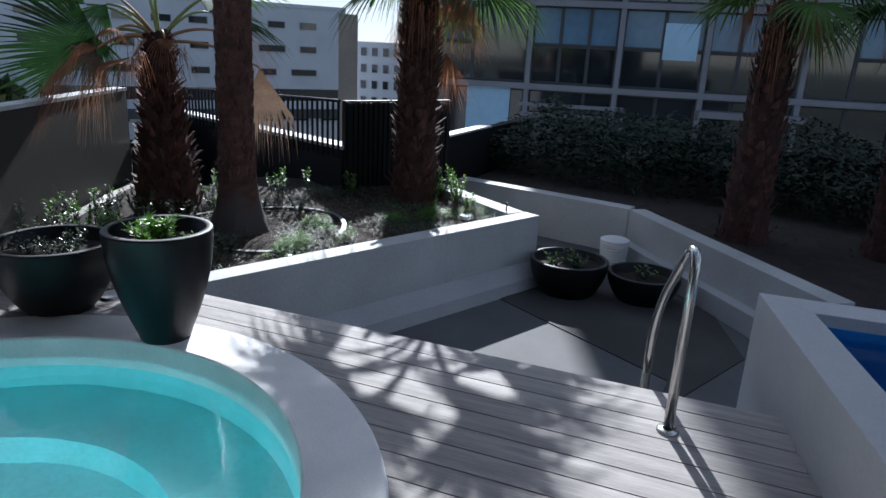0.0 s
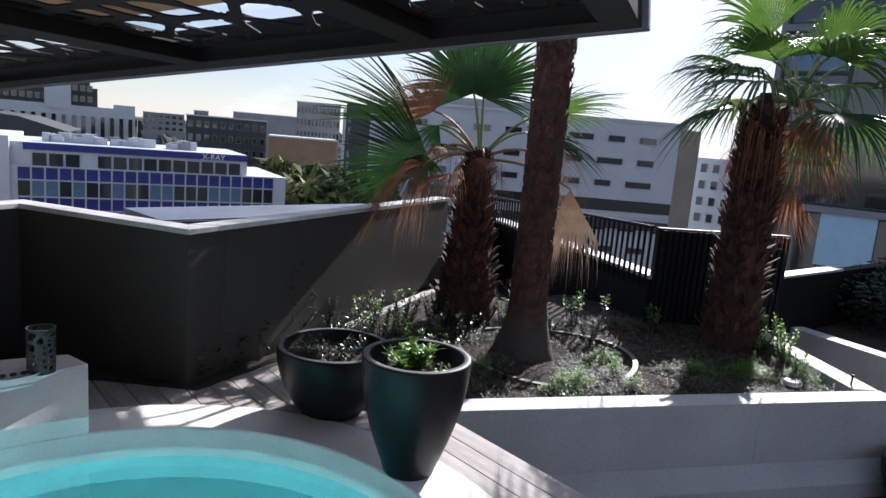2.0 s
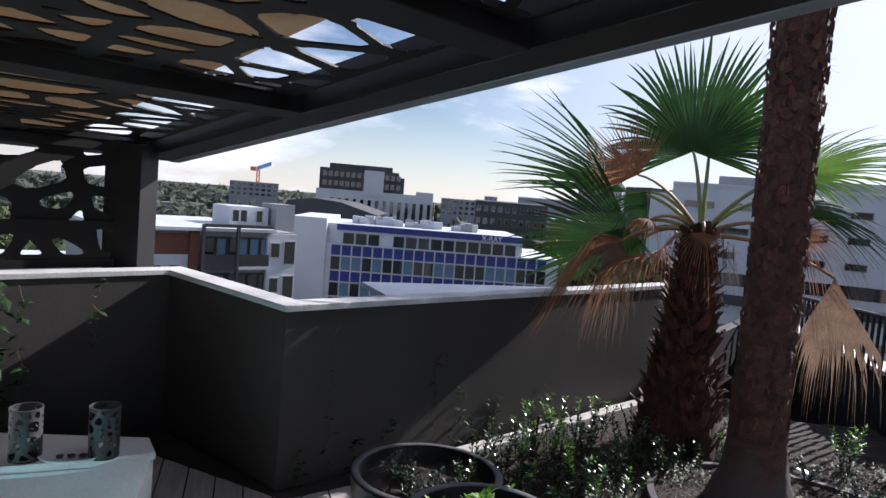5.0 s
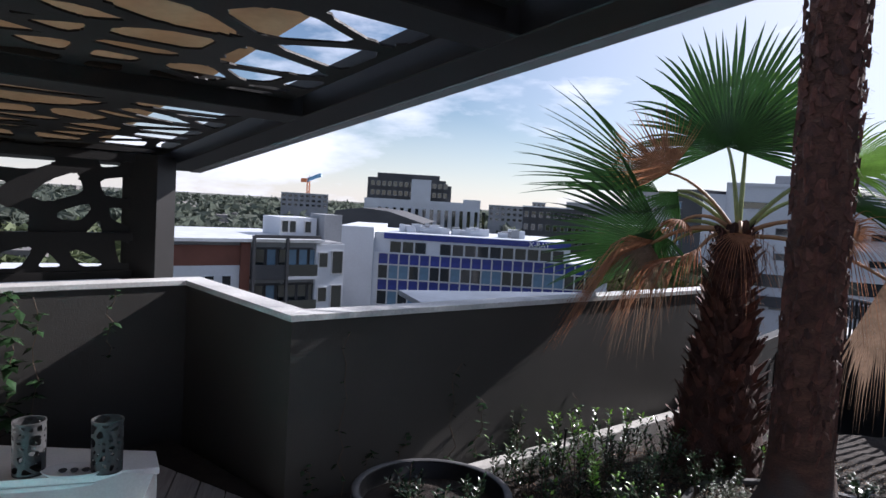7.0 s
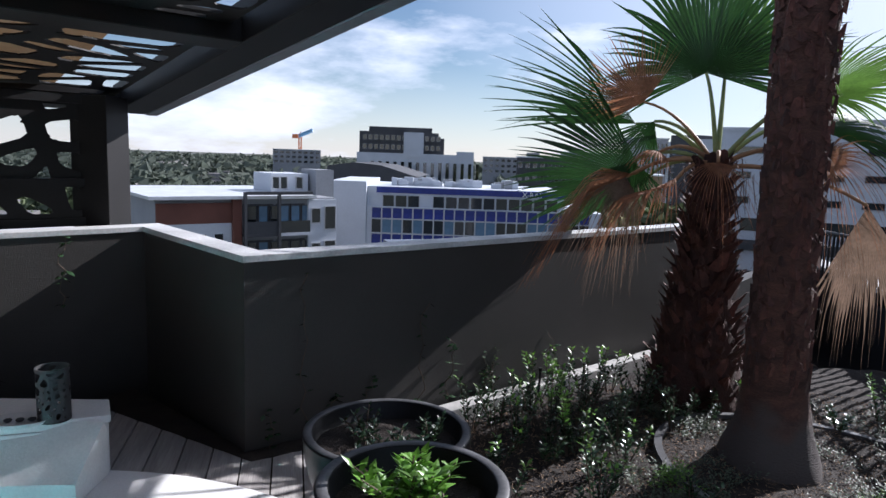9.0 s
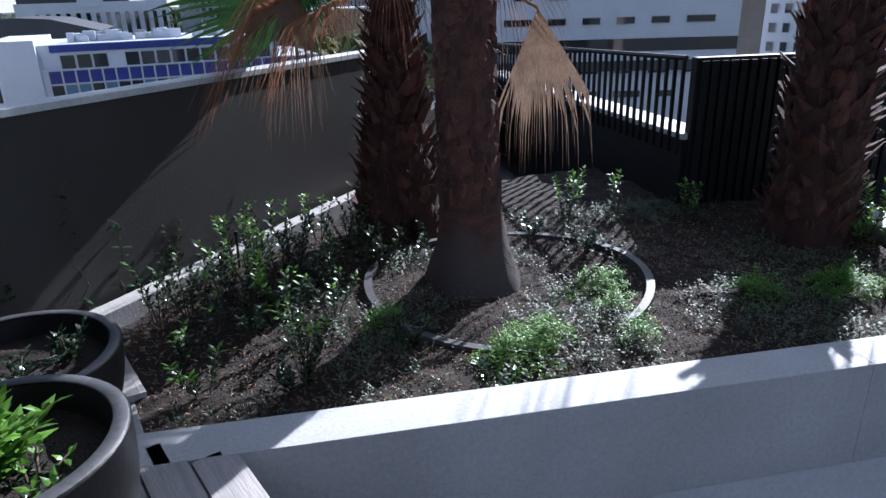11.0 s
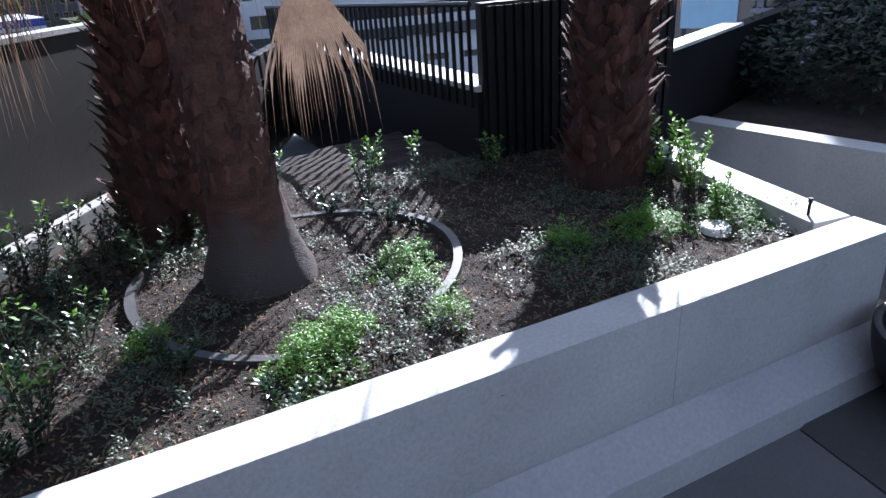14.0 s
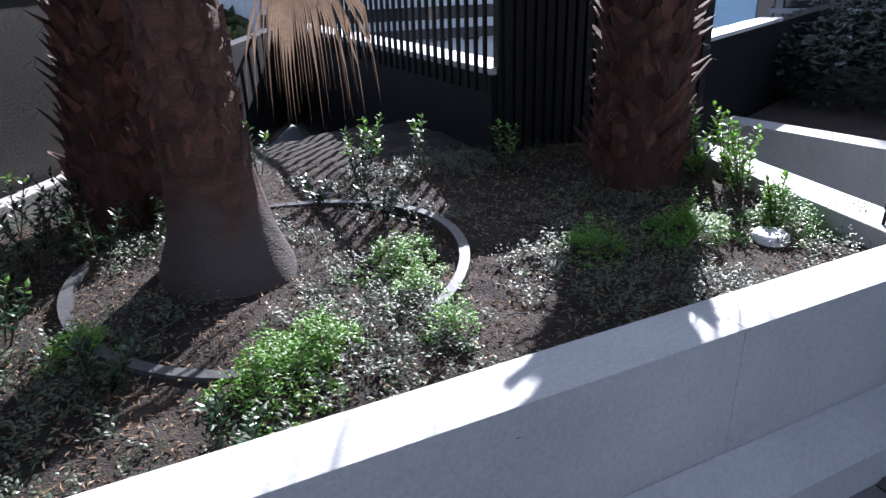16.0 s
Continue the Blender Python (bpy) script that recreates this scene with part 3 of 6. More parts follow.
for iu in range(3):
    for js in range(4):
        u0, u1, s0, s1 = (us[iu] + (0.16 if iu else 0)), us[iu + 1] - 0.0, ss[js] + 0.05, ss[js + 1] - 0.0
        Vp, Fp = pierced(u1 - u0, s1 - s0, 34, rng, lambda x, y, d: roof_pt(u0 + x, s0 + y, 0.07 + d), 0.008, 0.021, 1.9)
        put("roof_panel", welded("roof_panel", Vp, Fp, M_STEELBLK), pergola, "laser-cut dark steel roof panel")
beam("awning_sheet", -0.1, 3.65, LEN + 1.1, 3.65, 6.3, 0.01, pergola, "beige translucent awning sheet above the panels", h0=0.2, m=M_BEIGE)
post_c = Vector((-0.985, 4.985))
prism("post", [post_c + Vector(p) for p in ((-0.13, -0.1), (0.1, -0.1), (0.1, 0.14), (-0.13, 0.14))], LOW, 1.72, M_STEELBLK, pergola, "thick dark steel corner post", kind="", bevel=0.005)
# pierced side screen above the west wall
screen = thing("privacy_screen", "black laser-cut metal screen standing on the west parapet", "screen")
sa, sb = Vector((-1.02, 4.94)), Vector((-3.6, 1.9))
sd = (sb - sa).normalized()
SL = (sb - sa).length
Vp, Fp = pierced(SL, 0.72, 58, rng, lambda x, y, d: Vector((*(sa + sd * x), 0.97 + y)) + Vector((-sd.y, sd.x, 0)) * d, 0.008, 0.03, 0.75)
put("screen_panel", welded("screen_panel", Vp, Fp, M_STEELBLK), screen, "black laser-cut sheet with leaf-shaped holes")
for z in (0.965, 1.2, 1.69):
    V, Fc = [], []
    mid = (sa + sb) / 2
    box_geo(V, Fc, (mid.x, mid.y, z), (SL, 0.05, 0.05), math.atan2(sd.y, sd.x))
    put("screen_rail", mesh_of("screen_rail", V, Fc, M_STEELBLK), screen, "black steel rail")

# ---- slatted fence ----
fence = thing("slatted_fence", "black steel fence of upright slats on a low wall", "fence")
fl = (FB - FA).length
fd = (FB - FA).normalized()
fz = lambda s: 0.9 - 0.15 * s / fl
me_slat = mesh_of("slat", [(x, y, z) for z in (0, 1) for x, y in ((-0.022, -0.008), (0.022, -0.008), (0.022, 0.008), (-0.022, 0.008))],
                  [(0, 3, 2, 1), (4, 5, 6, 7), (0, 1, 5, 4), (1, 2, 6, 5), (2, 3, 7, 6), (3, 0, 4, 7)], M_BLACK)
k = 0
while k * 0.095 < fl:
    s = k * 0.095 + 0.02
    p = FA + fd * s
    ob = put("slat", me_slat, fence)
    ob.location, ob.rotation_euler, ob.scale = (p.x - 0.03, p.y, 0.28), (0, 0, math.atan2(fd.y, fd.x) + 1.57), (0.5, 1, fz(s) - 0.28)
    k += 1
V, Fc = [], []
tube_geo(V, Fc, [(FA.x - 0.03, FA.y, 0.9), (FB.x - 0.03, FB.y, 0.75)], 0.018, 6)
put("top_rail", mesh_of("top_rail", V, Fc, M_STEELBLK), fence, "thin black top rail")
for i in range(22):
    p = Vector((4.72, 5.03)) + (Vector((6.1, 4.71)) - Vector((4.72, 5.03))) * (i / 22)
    ob = put("slat", me_slat, fence)
    ob.location, ob.rotation_euler, ob.scale = (p.x, p.y - 0.012, -0.05), (0, 0, -0.22), (1, 1, 0.93)


# ---- palms ----
def fan(name, hub, way, up_, R, m, parent, spread=2.6, n=42, droop=0.25, split=0.5, seed=0, label="", fold=0.25, curl=0.0, thin=1.0, plumb=0.0):
    """A fan leaf: pleated segments joined near the hub and free at their drooping tips."""
    rg = random.Random(seed)
    hub, way = Vector(hub), Vector(way).normalized()
    side = way.cross(Vector(up_)).normalized()
    up2 = side.cross(way).normalized()
    V, Fc = [], []
    for i in range(n):
        a = -spread / 2 + spread * (i + 0.5) / n
        da = spread / n * 0.5
        L = R * (0.72 + 0.28 * math.cos(a * 0.9)) * rg.uniform(0.88, 1.08)
        sp = split * rg.uniform(0.85, 1.15)
        twist = rg.uniform(-0.25, 0.25)
        dr = droop * rg.uniform(0.6, 1.5)
        k = len(V)
        rows = 8
        for r in range(rows + 1):
            t = r / rows
            rad = L * t
            if t < sp:
                wdt = rad * math.tan(da)
            else:
                wdt = L * sp * math.tan(da) * max(0.02, (1 - (t - sp) / (1 - sp)) ** 0.8) * thin
            base = way * (math.cos(a) * rad) + side * (math.sin(a) * rad)
            lat = (side * math.cos(a) - way * math.sin(a))
            if plumb and t > sp:
                rd = way * math.cos(a) + side * math.sin(a)
                dn = (rd * (1 - plumb) + Vector((twist * 0.35, 0.1 * twist, -plumb))).normalized()
                base = rd * (L * sp) + dn * (L * (t - sp))
            free = max(0.0, t - sp * 0.8)
            base += Vector((0, 0, -1)) * (dr * L * free * free * 2.2) + lat * (twist * free * free * L * 0.5)
            cup = up2 * (abs(a) / spread) ** 2 * fold * rad * 2 - up2 * curl * rad * t
            c = hub + base + cup
            V += [c - lat * wdt, c + up2 * (wdt * 0.55 + 0.001), c + lat * wdt]
        for r in range(rows):
            q = k + r * 3
            Fc += [(q, q + 1, q + 4, q + 3), (q + 1, q + 2, q + 5, q + 4)]
    return put(name, mesh_of(name, V, Fc, m), parent, label)


def petiole(parent, a, b, m, sag=0.0, r=0.014, name="petiole"):
    a, b = Vector(a), Vector(b)
    V, Fc = [], []
    pts = []
    for i in range(9):
        t = i / 8
        pts.append(a * (1 - t) + b * t + Vector((0, 0, sag * 4 * t * (1 - t))))
    tube_geo(V, Fc, pts, r * 1.3, 6, r * 0.7)
    return put(name, mesh_of(name, V, Fc, m, True), parent)


def trunk(parent, x, y, prof, m, lean=(0, 0), label=""):
    V, Fc = [], []
    seg = 40
    zs = []
    for (r0, z0), (r1, z1) in zip(prof, prof[1:]):
        nn = max(1, int((z1 - z0) / 0.035))
        zs += [(r0 + (r1 - r0) * i / nn, z0 + (z1 - z0) * i / nn) for i in range(nn)]
    zs.append(prof[-1])
    for r, z in zs:
        ring_n = 0.012 * math.sin(z * 63 + 2 * noise.noise(Vector((x, y, z * 3))))
        for j in range(seg):
            q = 2 * math.pi * j / seg
            rr = r * (1 + 0.045 * noise.noise(Vector((math.cos(q) * 2, math.sin(q) * 2, z * 3 + x))) + 0.035 * noise.noise(Vector((math.cos(q) * 7, math.sin(q) * 7, z * 9))) + ring_n * 0.5)
            V.append((x + lean[0] * z + rr * math.cos(q), y + lean[1] * z + rr * math.sin(q), z))
    for i in range(len(zs) - 1):
        for j in range(seg):
            a, b = i * seg + j, i * seg + (j + 1) % seg
            Fc.append((a, b, b + seg, a + seg))
    return put("trunk", mesh_of("trunk", V, Fc, m, True), parent, label)


def boots(parent, x, y, rfun, z0, z1, n, seed, size=0.08, out=0.5, name="bark_fringe", m=None, lean=(0, 0)):
    """Old split leaf bases that clasp the trunk."""
    rg = random.Random(seed)
    V, Fc = [], []
    for i in range(n):
        z = z0 + (z1 - z0) * (i + rg.random()) / n
        q = i * 2.399 + rg.uniform(-0.25, 0.25)
        r = rfun(z) * 0.97
        s = size * rg.uniform(0.6, 1.35)
        o = out * rg.uniform(0.2, 1.3)
        rad, tan = Vector((math.cos(q), math.sin(q), 0)), Vector((-math.sin(q), math.cos(q), 0))
        p = Vector((x + lean[0] * z, y + lean[1] * z, z)) + rad * r
        tip = p + rad * (s * o) + Vector((0, 0, s * rg.uniform(0.5, 1.0))) + tan * rg.uniform(-0.3, 0.3) * s
        w = s * rg.uniform(0.35, 0.55)
        k = len(V)
        V += [p - tan * w, p + tan * w, p + rad * 0.02 + Vector((0, 0, -0.02)), tip - tan * w * 0.45, tip + tan * w * 0.45, tip + rad * 0.012 + Vector((0, 0, 0.01))]
        Fc += [(k, k + 3, k + 4, k + 1), (k, k + 2, k + 5, k + 3), (k + 2, k + 1, k + 4, k + 5), (k + 3, k + 5, k + 4)]
        if rg.random() < 0.6:
            for _ in range(3):
                f = tip + tan * rg.uniform(-w, w) * 0.4
                g = f + rad * rg.uniform(0.01, 0.07) + Vector((0, 0, rg.uniform(-0.09, 0.03))) + tan * rg.uniform(-0.05, 0.05)
                k = len(V)
                V += [f - tan * 0.003, f + tan * 0.003, g]
                Fc += [(k, k + 1, k + 2)]
    return put(name, mesh_of(name, V, Fc, m or M_BOOT), parent, kind="stuff")


def hanging(parent, x, y, z, m, n, L, seed, r=0.12, label=""):
    """Thin dry strands that hang round the crown."""
    rg = random.Random(seed)
    V, Fc = [], []
    for i in range(n):
        q = rg.uniform(0, 6.283)
        rad, tan = Vector((math.cos(q), math.sin(q), 0)), Vector((-math.sin(q), math.cos(q), 0))
        p = Vector((x, y, z + rg.uniform(-0.15, 0.2))) + rad * r
        l = L * rg.uniform(0.4, 1.2)
        c = p + rad * rg.uniform(0.02, 0.16) + Vector((0, 0, 0.04))
        e = c + rad * rg.uniform(-0.02, 0.08) + Vector((0, 0, -l)) + tan * rg.uniform(-0.06, 0.06)
        w = rg.uniform(0.002, 0.006)
        k = len(V)
        V += [p - tan * w, p + tan * w, c - tan * w, c + tan * w, e]
        Fc += [(k, k + 1, k + 3, k + 2), (k + 2, k + 3, k + 4)]
    return put("dry_skirt", mesh_of("dry_skirt", V, Fc, m), parent, label, "stuff")


# shaggy palm at the corner
P1 = (2.78, 5.38)
palm = thing("palm_tree", "young fan palm, shaggy red-brown trunk, dead orange fans, by charcoal wall", "palm tree", group="palms in the raised bed")
r1f = lambda z: 0.27 - 0.13 * min(1, max(0, z) / 0.95) if z < 0.95 else 0.14 - 0.07 * min(1, (z - 0.95) / 0.4)
trunk(palm, *P1, [(0.29, -0.15), (0.27, 0.1), (0.19, 0.6), (0.125, 1.0), (0.08, 1.3), (0.06, 1.5)], M_SHAG, label="shaggy red-brown trunk")
boots(palm, *P1, r1f, -0.05, 1.42, 420, 5, 0.095, 0.75)
hanging(palm, P1[0], P1[1], 1.25, M_BOOT, 120, 0.3, 8, 0.1, "dry brown strands under the crown")
H = Vector((P1[0] + 0.02, P1[1], 1.42))


def leaf(parent, crown, hub, way, up_, R, m, pm, nm="frond", sag=0.08, pr=0.014, **kw):
    petiole(parent, crown, hub, pm, sag, pr)
    return fan(nm, hub, way, up_, R, m, parent, **kw)


leaf(palm, H, (2.7, 5.42, 2.0), (-0.03, 0.02, 1), (0.5, 0.85, 0), 0.92, M_FROND, M_PETI, spread=3.9, n=62, droop=0.16, seed=1, split=0.55, label="large upright green fan")
leaf(palm, H, (2.84, 5.5, 2.0), (0.3, 0.2, 1), (0.5, 0.8, 0.1), 0.8, M_FRONDL, M_PETI, spread=2.4, n=44, droop=0.12, seed=2, split=0.5, label="bright green fan against the light")
leaf(palm, H, (3.22, 5.1, 1.85), (0.85, -0.35, 0.25), (0.1, 0.3, 1), 0.82, M_FRONDL, M_PETI, spread=2.6, n=46, droop=0.2, seed=3, label="yellow-green fan")
leaf(palm, H, (3.3, 5.4, 1.7), (0.85, 0.1, 0.0), (-0.3, -0.4, 0.8), 0.8, M_FROND, M_PETI, spread=2.6, n=42, droop=0.25, seed=4, label="green fan")
leaf(palm, H, (2.34, 5.65, 1.69), (-0.92, 0.10, 0.37), (0.2, 0.75, 0.6), 1.06, M_FROND, M_PETI, spread=1.1, n=26, droop=0.1, seed=5, split=0.45, label="narrow dark green fan reaching out")
leaf(palm, H, (2.42, 5.48, 1.7), (-0.5, -0.05, -0.8), (0.2, 0.75, 0.4), 0.4, M_FROND, M_PETI, spread=1.6, n=20, droop=0.1, seed=15, split=0.4, label="short green fan")
leaf(palm, H, (2.40, 5.54, 1.33), (-0.98, 0.13, 0.13), (0.15, 0.8, 0.5), 0.92, M_FROND, M_PETI, spread=1.9, n=36, droop=0.1, seed=6, split=0.6, label="dark green fan seen from below")
leaf(palm, H, (2.3, 5.47, 1.44), (-0.15, -0.05, -1.0), (0.15, 0.9, 0.3), 0.42, M_FROND, M_PETI, spread=2.2, n=26, droop=0.1, seed=16, split=0.4, label="drooping green fan")
leaf(palm, H, (2.33, 5.40, 1.81), (-0.66, 0.12, 0.74), (-0.35, -0.85, 0.3), 0.5, M_DEAD, M_PETD, nm="dead_frond", spread=2.7, n=40, droop=-0.05, seed=7, split=0.5, curl=0.3, pr=0.011, thin=0.6, label="curled dead orange fan")
leaf(palm, H, (2.44, 5.42, 1.5), (-0.3, -0.4, 0.25), (0.3, 0.2, 0.9), 0.19, M_DEAD, M_PETD, nm="dead_frond", spread=4.4, n=24, droop=0.3, seed=8, curl=0.9, label="small curled dead fan")
leaf(palm, H, (2.3, 5.4, 1.36), (-0.95, -0.2, -0.42), (0.1, 0.4, 0.8), 0.95, M_DEAD, M_PETD, nm="dead_frond", spread=1.5, n=62, droop=0.1, seed=9, split=0.42, thin=0.9, plumb=0.5, label="withered straw-coloured fan resting near the wall")
leaf(palm, H, (2.25, 5.38, 1.34), (-0.5, -0.15, -0.85), (0.1, 0.6, 0.4), 0.6, M_STRAW, M_PETD, nm="dead_frond", spread=2.4, n=50, droop=0.25, seed=19, split=0.35, thin=0.8, plumb=0.5, label="withered hanging fan")
leaf(palm, H, (2.5, 5.25, 1.3), (-0.9, -0.5, -0.25), (0.1, 0.3, 0.8), 0.7, M_DEAD, M_PETD, nm="dead_frond", spread=2.0, n=52, droop=0.2, seed=29, split=0.45, thin=0.8, plumb=0.5, label="withered hanging fan")
leaf(palm, H, (3.25, 4.98, 1.5), (0.6, -0.5, -0.35), (-0.3, -0.5, 0.6), 0.46, M_DEAD, M_PETD, nm="dead_frond", spread=3.4, n=46, droop=0.6, seed=10, split=0.35, thin=0.5, label="dead orange fan")
leaf(palm, H, (3.47, 4.89, 1.24), (0.08, -0.06, -1), (-0.6, -0.8, 0.0), 0.88, M_STRAW, M_PETD, nm="dead_frond", spread=1.0, n=40, droop=0.0, seed=11, split=0.62, thin=0.3, fold=0.1, plumb=0.8, label="hanging dead straw-coloured fan with frayed tips")
leaf(palm, H, (2.75, 5.2, 1.45), (-0.1, -0.6, -0.6), (0, -0.4, 0.6), 0.36, M_DEAD, M_PETD, nm="dead_frond", spread=2.6, n=26, droop=0.5, seed=12, split=0.3, thin=0.5, label="dead brown fan")

# tall smooth palm
P2 = (2.9, 4.46)
palm2 = thing("palm_tree", "tall fan palm with smooth trunk flaring inside a round edging", "palm tree", group="palms in the raised bed")
trunk(palm2, *P2, [(0.27, -0.16), (0.235, -0.02), (0.188, 0.12), (0.155, 0.32), (0.135, 0.7), (0.128, 1.1), (0.126, 1.7), (0.12, 3.0), (0.115, 4.3)], M_TRUNK, (-0.055, -0.095), "smooth grey-brown trunk flaring at the base")
boots(palm2, *P2, lambda z: 0.15 - 0.022 * min(1.0, z), 0.34, 2.6, 480, 66, 0.055, 0.22, lean=(-0.055, -0.095))
# Crown stays out of view; added for its dappled shade.
unseen_crown = Vector((P2[0] - 0.24, P2[1] - 0.42, 4.4))
for i in range(13):
    q = i * 2.399
    el = 0.9 - 1.3 * (i / 13)
    d = Vector((math.cos(q) * math.cos(el), math.sin(q) * math.cos(el), math.sin(el)))
    hub = unseen_crown + d * 0.75
    leaf(palm2, unseen_crown, hub, d - Vector((0, 0, 0.1)), (0, 0, 1) if abs(d.z) < 0.8 else (1, 0, 0), 0.6, M_FROND, M_PETI, spread=2.9, n=26, droop=0.3, seed=30 + i)

# shaggy palm at the far end of the bed
P3 = (4.93, 4.25)
palm3 = thing("palm_tree", "fan palm with shaggy red-brown trunk and dense sunlit crown", "palm tree", group="palms in the raised bed")
r3f = lambda z: 0.215 - 0.03 * max(0, z)
trunk(palm3, *P3, [(0.23, -0.16), (0.215, 0.3), (0.19, 0.9), (0.16, 1.5), (0.1, 2.0), (0.06, 2.2)], M_SHAG, label="shaggy red-brown trunk")
boots(palm3, *P3, r3f, 0.0, 2.05, 560, 6, 0.095, 0.75)
hanging(palm3, P3[0], P3[1], 1.9, M_DEAD, 160, 0.75, 9, 0.14, "dry brown strands under the crown")
crown3 = Vector((P3[0], P3[1], 2.1))


def crown(parent, c, n, R, pet, seed, dead=6, k=30):
    rg = random.Random(seed)
    for i in range(n):
        q = i * 2.399 + rg.uniform(-0.2, 0.2)
        el = 1.15 - 1.5 * (i / n) + rg.uniform(-0.1, 0.1)
        d = Vector((math.cos(q) * math.cos(el), math.sin(q) * math.cos(el), math.sin(el)))
        hub = c + d * pet * rg.uniform(0.8, 1.15)
        leaf(parent, c, hub, d - Vector((0, 0, 0.25)), (0, 0, 1) if abs(d.z) < 0.8 else (1, 0, 0), R * rg.uniform(0.85, 1.1),
             M_FRONDL if rg.random() < 0.6 else M_FROND, M_PETI, spread=rg.uniform(2.4, 3.1), n=k, droop=0.48, seed=seed + i)
    for i in range(dead):
        q = i * 2.1 + rg.uniform(-0.3, 0.3)
        d = Vector((math.cos(q), math.sin(q), -0.3))
        hub = c + d * 0.28
        leaf(parent, c, hub, d * 0.35 - Vector((0, 0, 1)), d, R * 0.85, M_DEAD, M_PETD, nm="dead_frond", spread=1.3, n=22, droop=0.1, seed=seed + 50 + i, split=0.35, thin=0.5)


crown(palm3, crown3 + Vector((0.12, -0.2, 0)), 17, 0.74, 0.58, 60, 10, 32)
fan("dead_frond", (5.12, 4.06, 1.45), (0.15, -0.15, -1), (-0.6, -0.8, 0), 0.6, M_DEAD, palm3, spread=1.0, n=26, droop=0.02, seed=90, thin=0.5, label="hanging dead orange fan")
for (x, y, zt, sd_) in ((6.5, 1.3, 2.1, 200), (6.9, 0.1, 2.1, 300)):
    pz = thing("palm_tree", "fan palm with a rough brown trunk in the shaded east bed", "palm tree", group="palms in the east bed")
    trunk(pz, x, y, [(0.25, -0.42), (0.2, 0.2), (0.16, 1.2), (0.1, zt - 0.2), (0.06, zt)], M_SHAG, (0.02, 0.0))
    boots(pz, x, y, lambda z: 0.21 - 0.04 * max(0, z), -0.3, zt - 0.1, 300, sd_, 0.085, 0.5, lean=(0.02, 0))
    hanging(pz, x, y, zt - 0.3, M_DEAD, 100, 0.7, sd_, 0.12)
    crown(pz, Vector((x, y, zt)), 14, 0.62, 0.5, sd_, 4, 24)


# ---- plants ----
def leafset(V, Fc, p, d, L, w, rg, tilt=0.0):
    """One pointed leaf at p along d."""
    d = d.normalized()
    s = d.cross(Vector((0, 0, 1)))
    if s.length < 0.1:
        s = Vector((1, 0, 0))
    s.normalize()
    s = (s + Vector((0, 0, tilt))).normalized()
    k = len(V)
    V += [p, p + d * L * 0.45 - s * w, p + d * L * 0.45 + s * w, p + d * L + Vector((0, 0, -L * 0.12)), p + d * L * 0.5 + Vector((0, 0, 0.12 * w))]
    Fc += [(k, k + 1, k + 4), (k, k + 4, k + 2), (k + 1, k + 3, k + 4), (k + 4, k + 3, k + 2)]


def shrub(x, y, z, h, n, seed, label, L=0.045, bright=0.0, spread=0.12, group="young shrubs in the palm bed", nm="shrub", dens=26):
    rg = random.Random(seed)
    ob = thing(nm, label, "shrub", (x, y, z), group)
    V, Fc, S, SF, VB, FB_ = [], [], [], [], [], []
    for i in range(n):
        q = rg.uniform(0, 6.283)
        top = Vector((math.cos(q) * spread * rg.uniform(0.3, 1.2), math.sin(q) * spread * rg.uniform(0.3, 1.2), h * rg.uniform(0.6, 1.05)))
        base = Vector((math.cos(q) * 0.02, math.sin(q) * 0.02, -0.01))
        tube_geo(S, SF, [base, base * 0.5 + top * 0.5 + Vector((0, 0, 0.02)), top], 0.004, 4, 0.002)
        for j in range(dens):
            t = 0.25 + 0.75 * j / dens
            p = base * (1 - t) + top * t
            a = j * 2.399 + rg.uniform(-0.3, 0.3)
            d = Vector((math.cos(a), math.sin(a), rg.uniform(0.2, 1.3)))
            if t > 1 - bright:
                leafset(VB, FB_, p, d, L * rg.uniform(0.8, 1.2), L * 0.2, rg, rg.uniform(-0.4, 0.4))
            else:
                leafset(V, Fc, p, d, L * rg.uniform(0.7, 1.2), L * 0.2, rg, rg.uniform(-0.4, 0.4))
    put("stem", mesh_of("stem", S, SF, M_STEM), ob)
    if V:
        put("foliage", mesh_of("foliage", V, Fc, M_LEAF), ob)
    if VB:
        put("young_foliage", mesh_of("young_foliage", VB, FB_, M_LEAFB), ob, "bright green young leaves")
    return ob


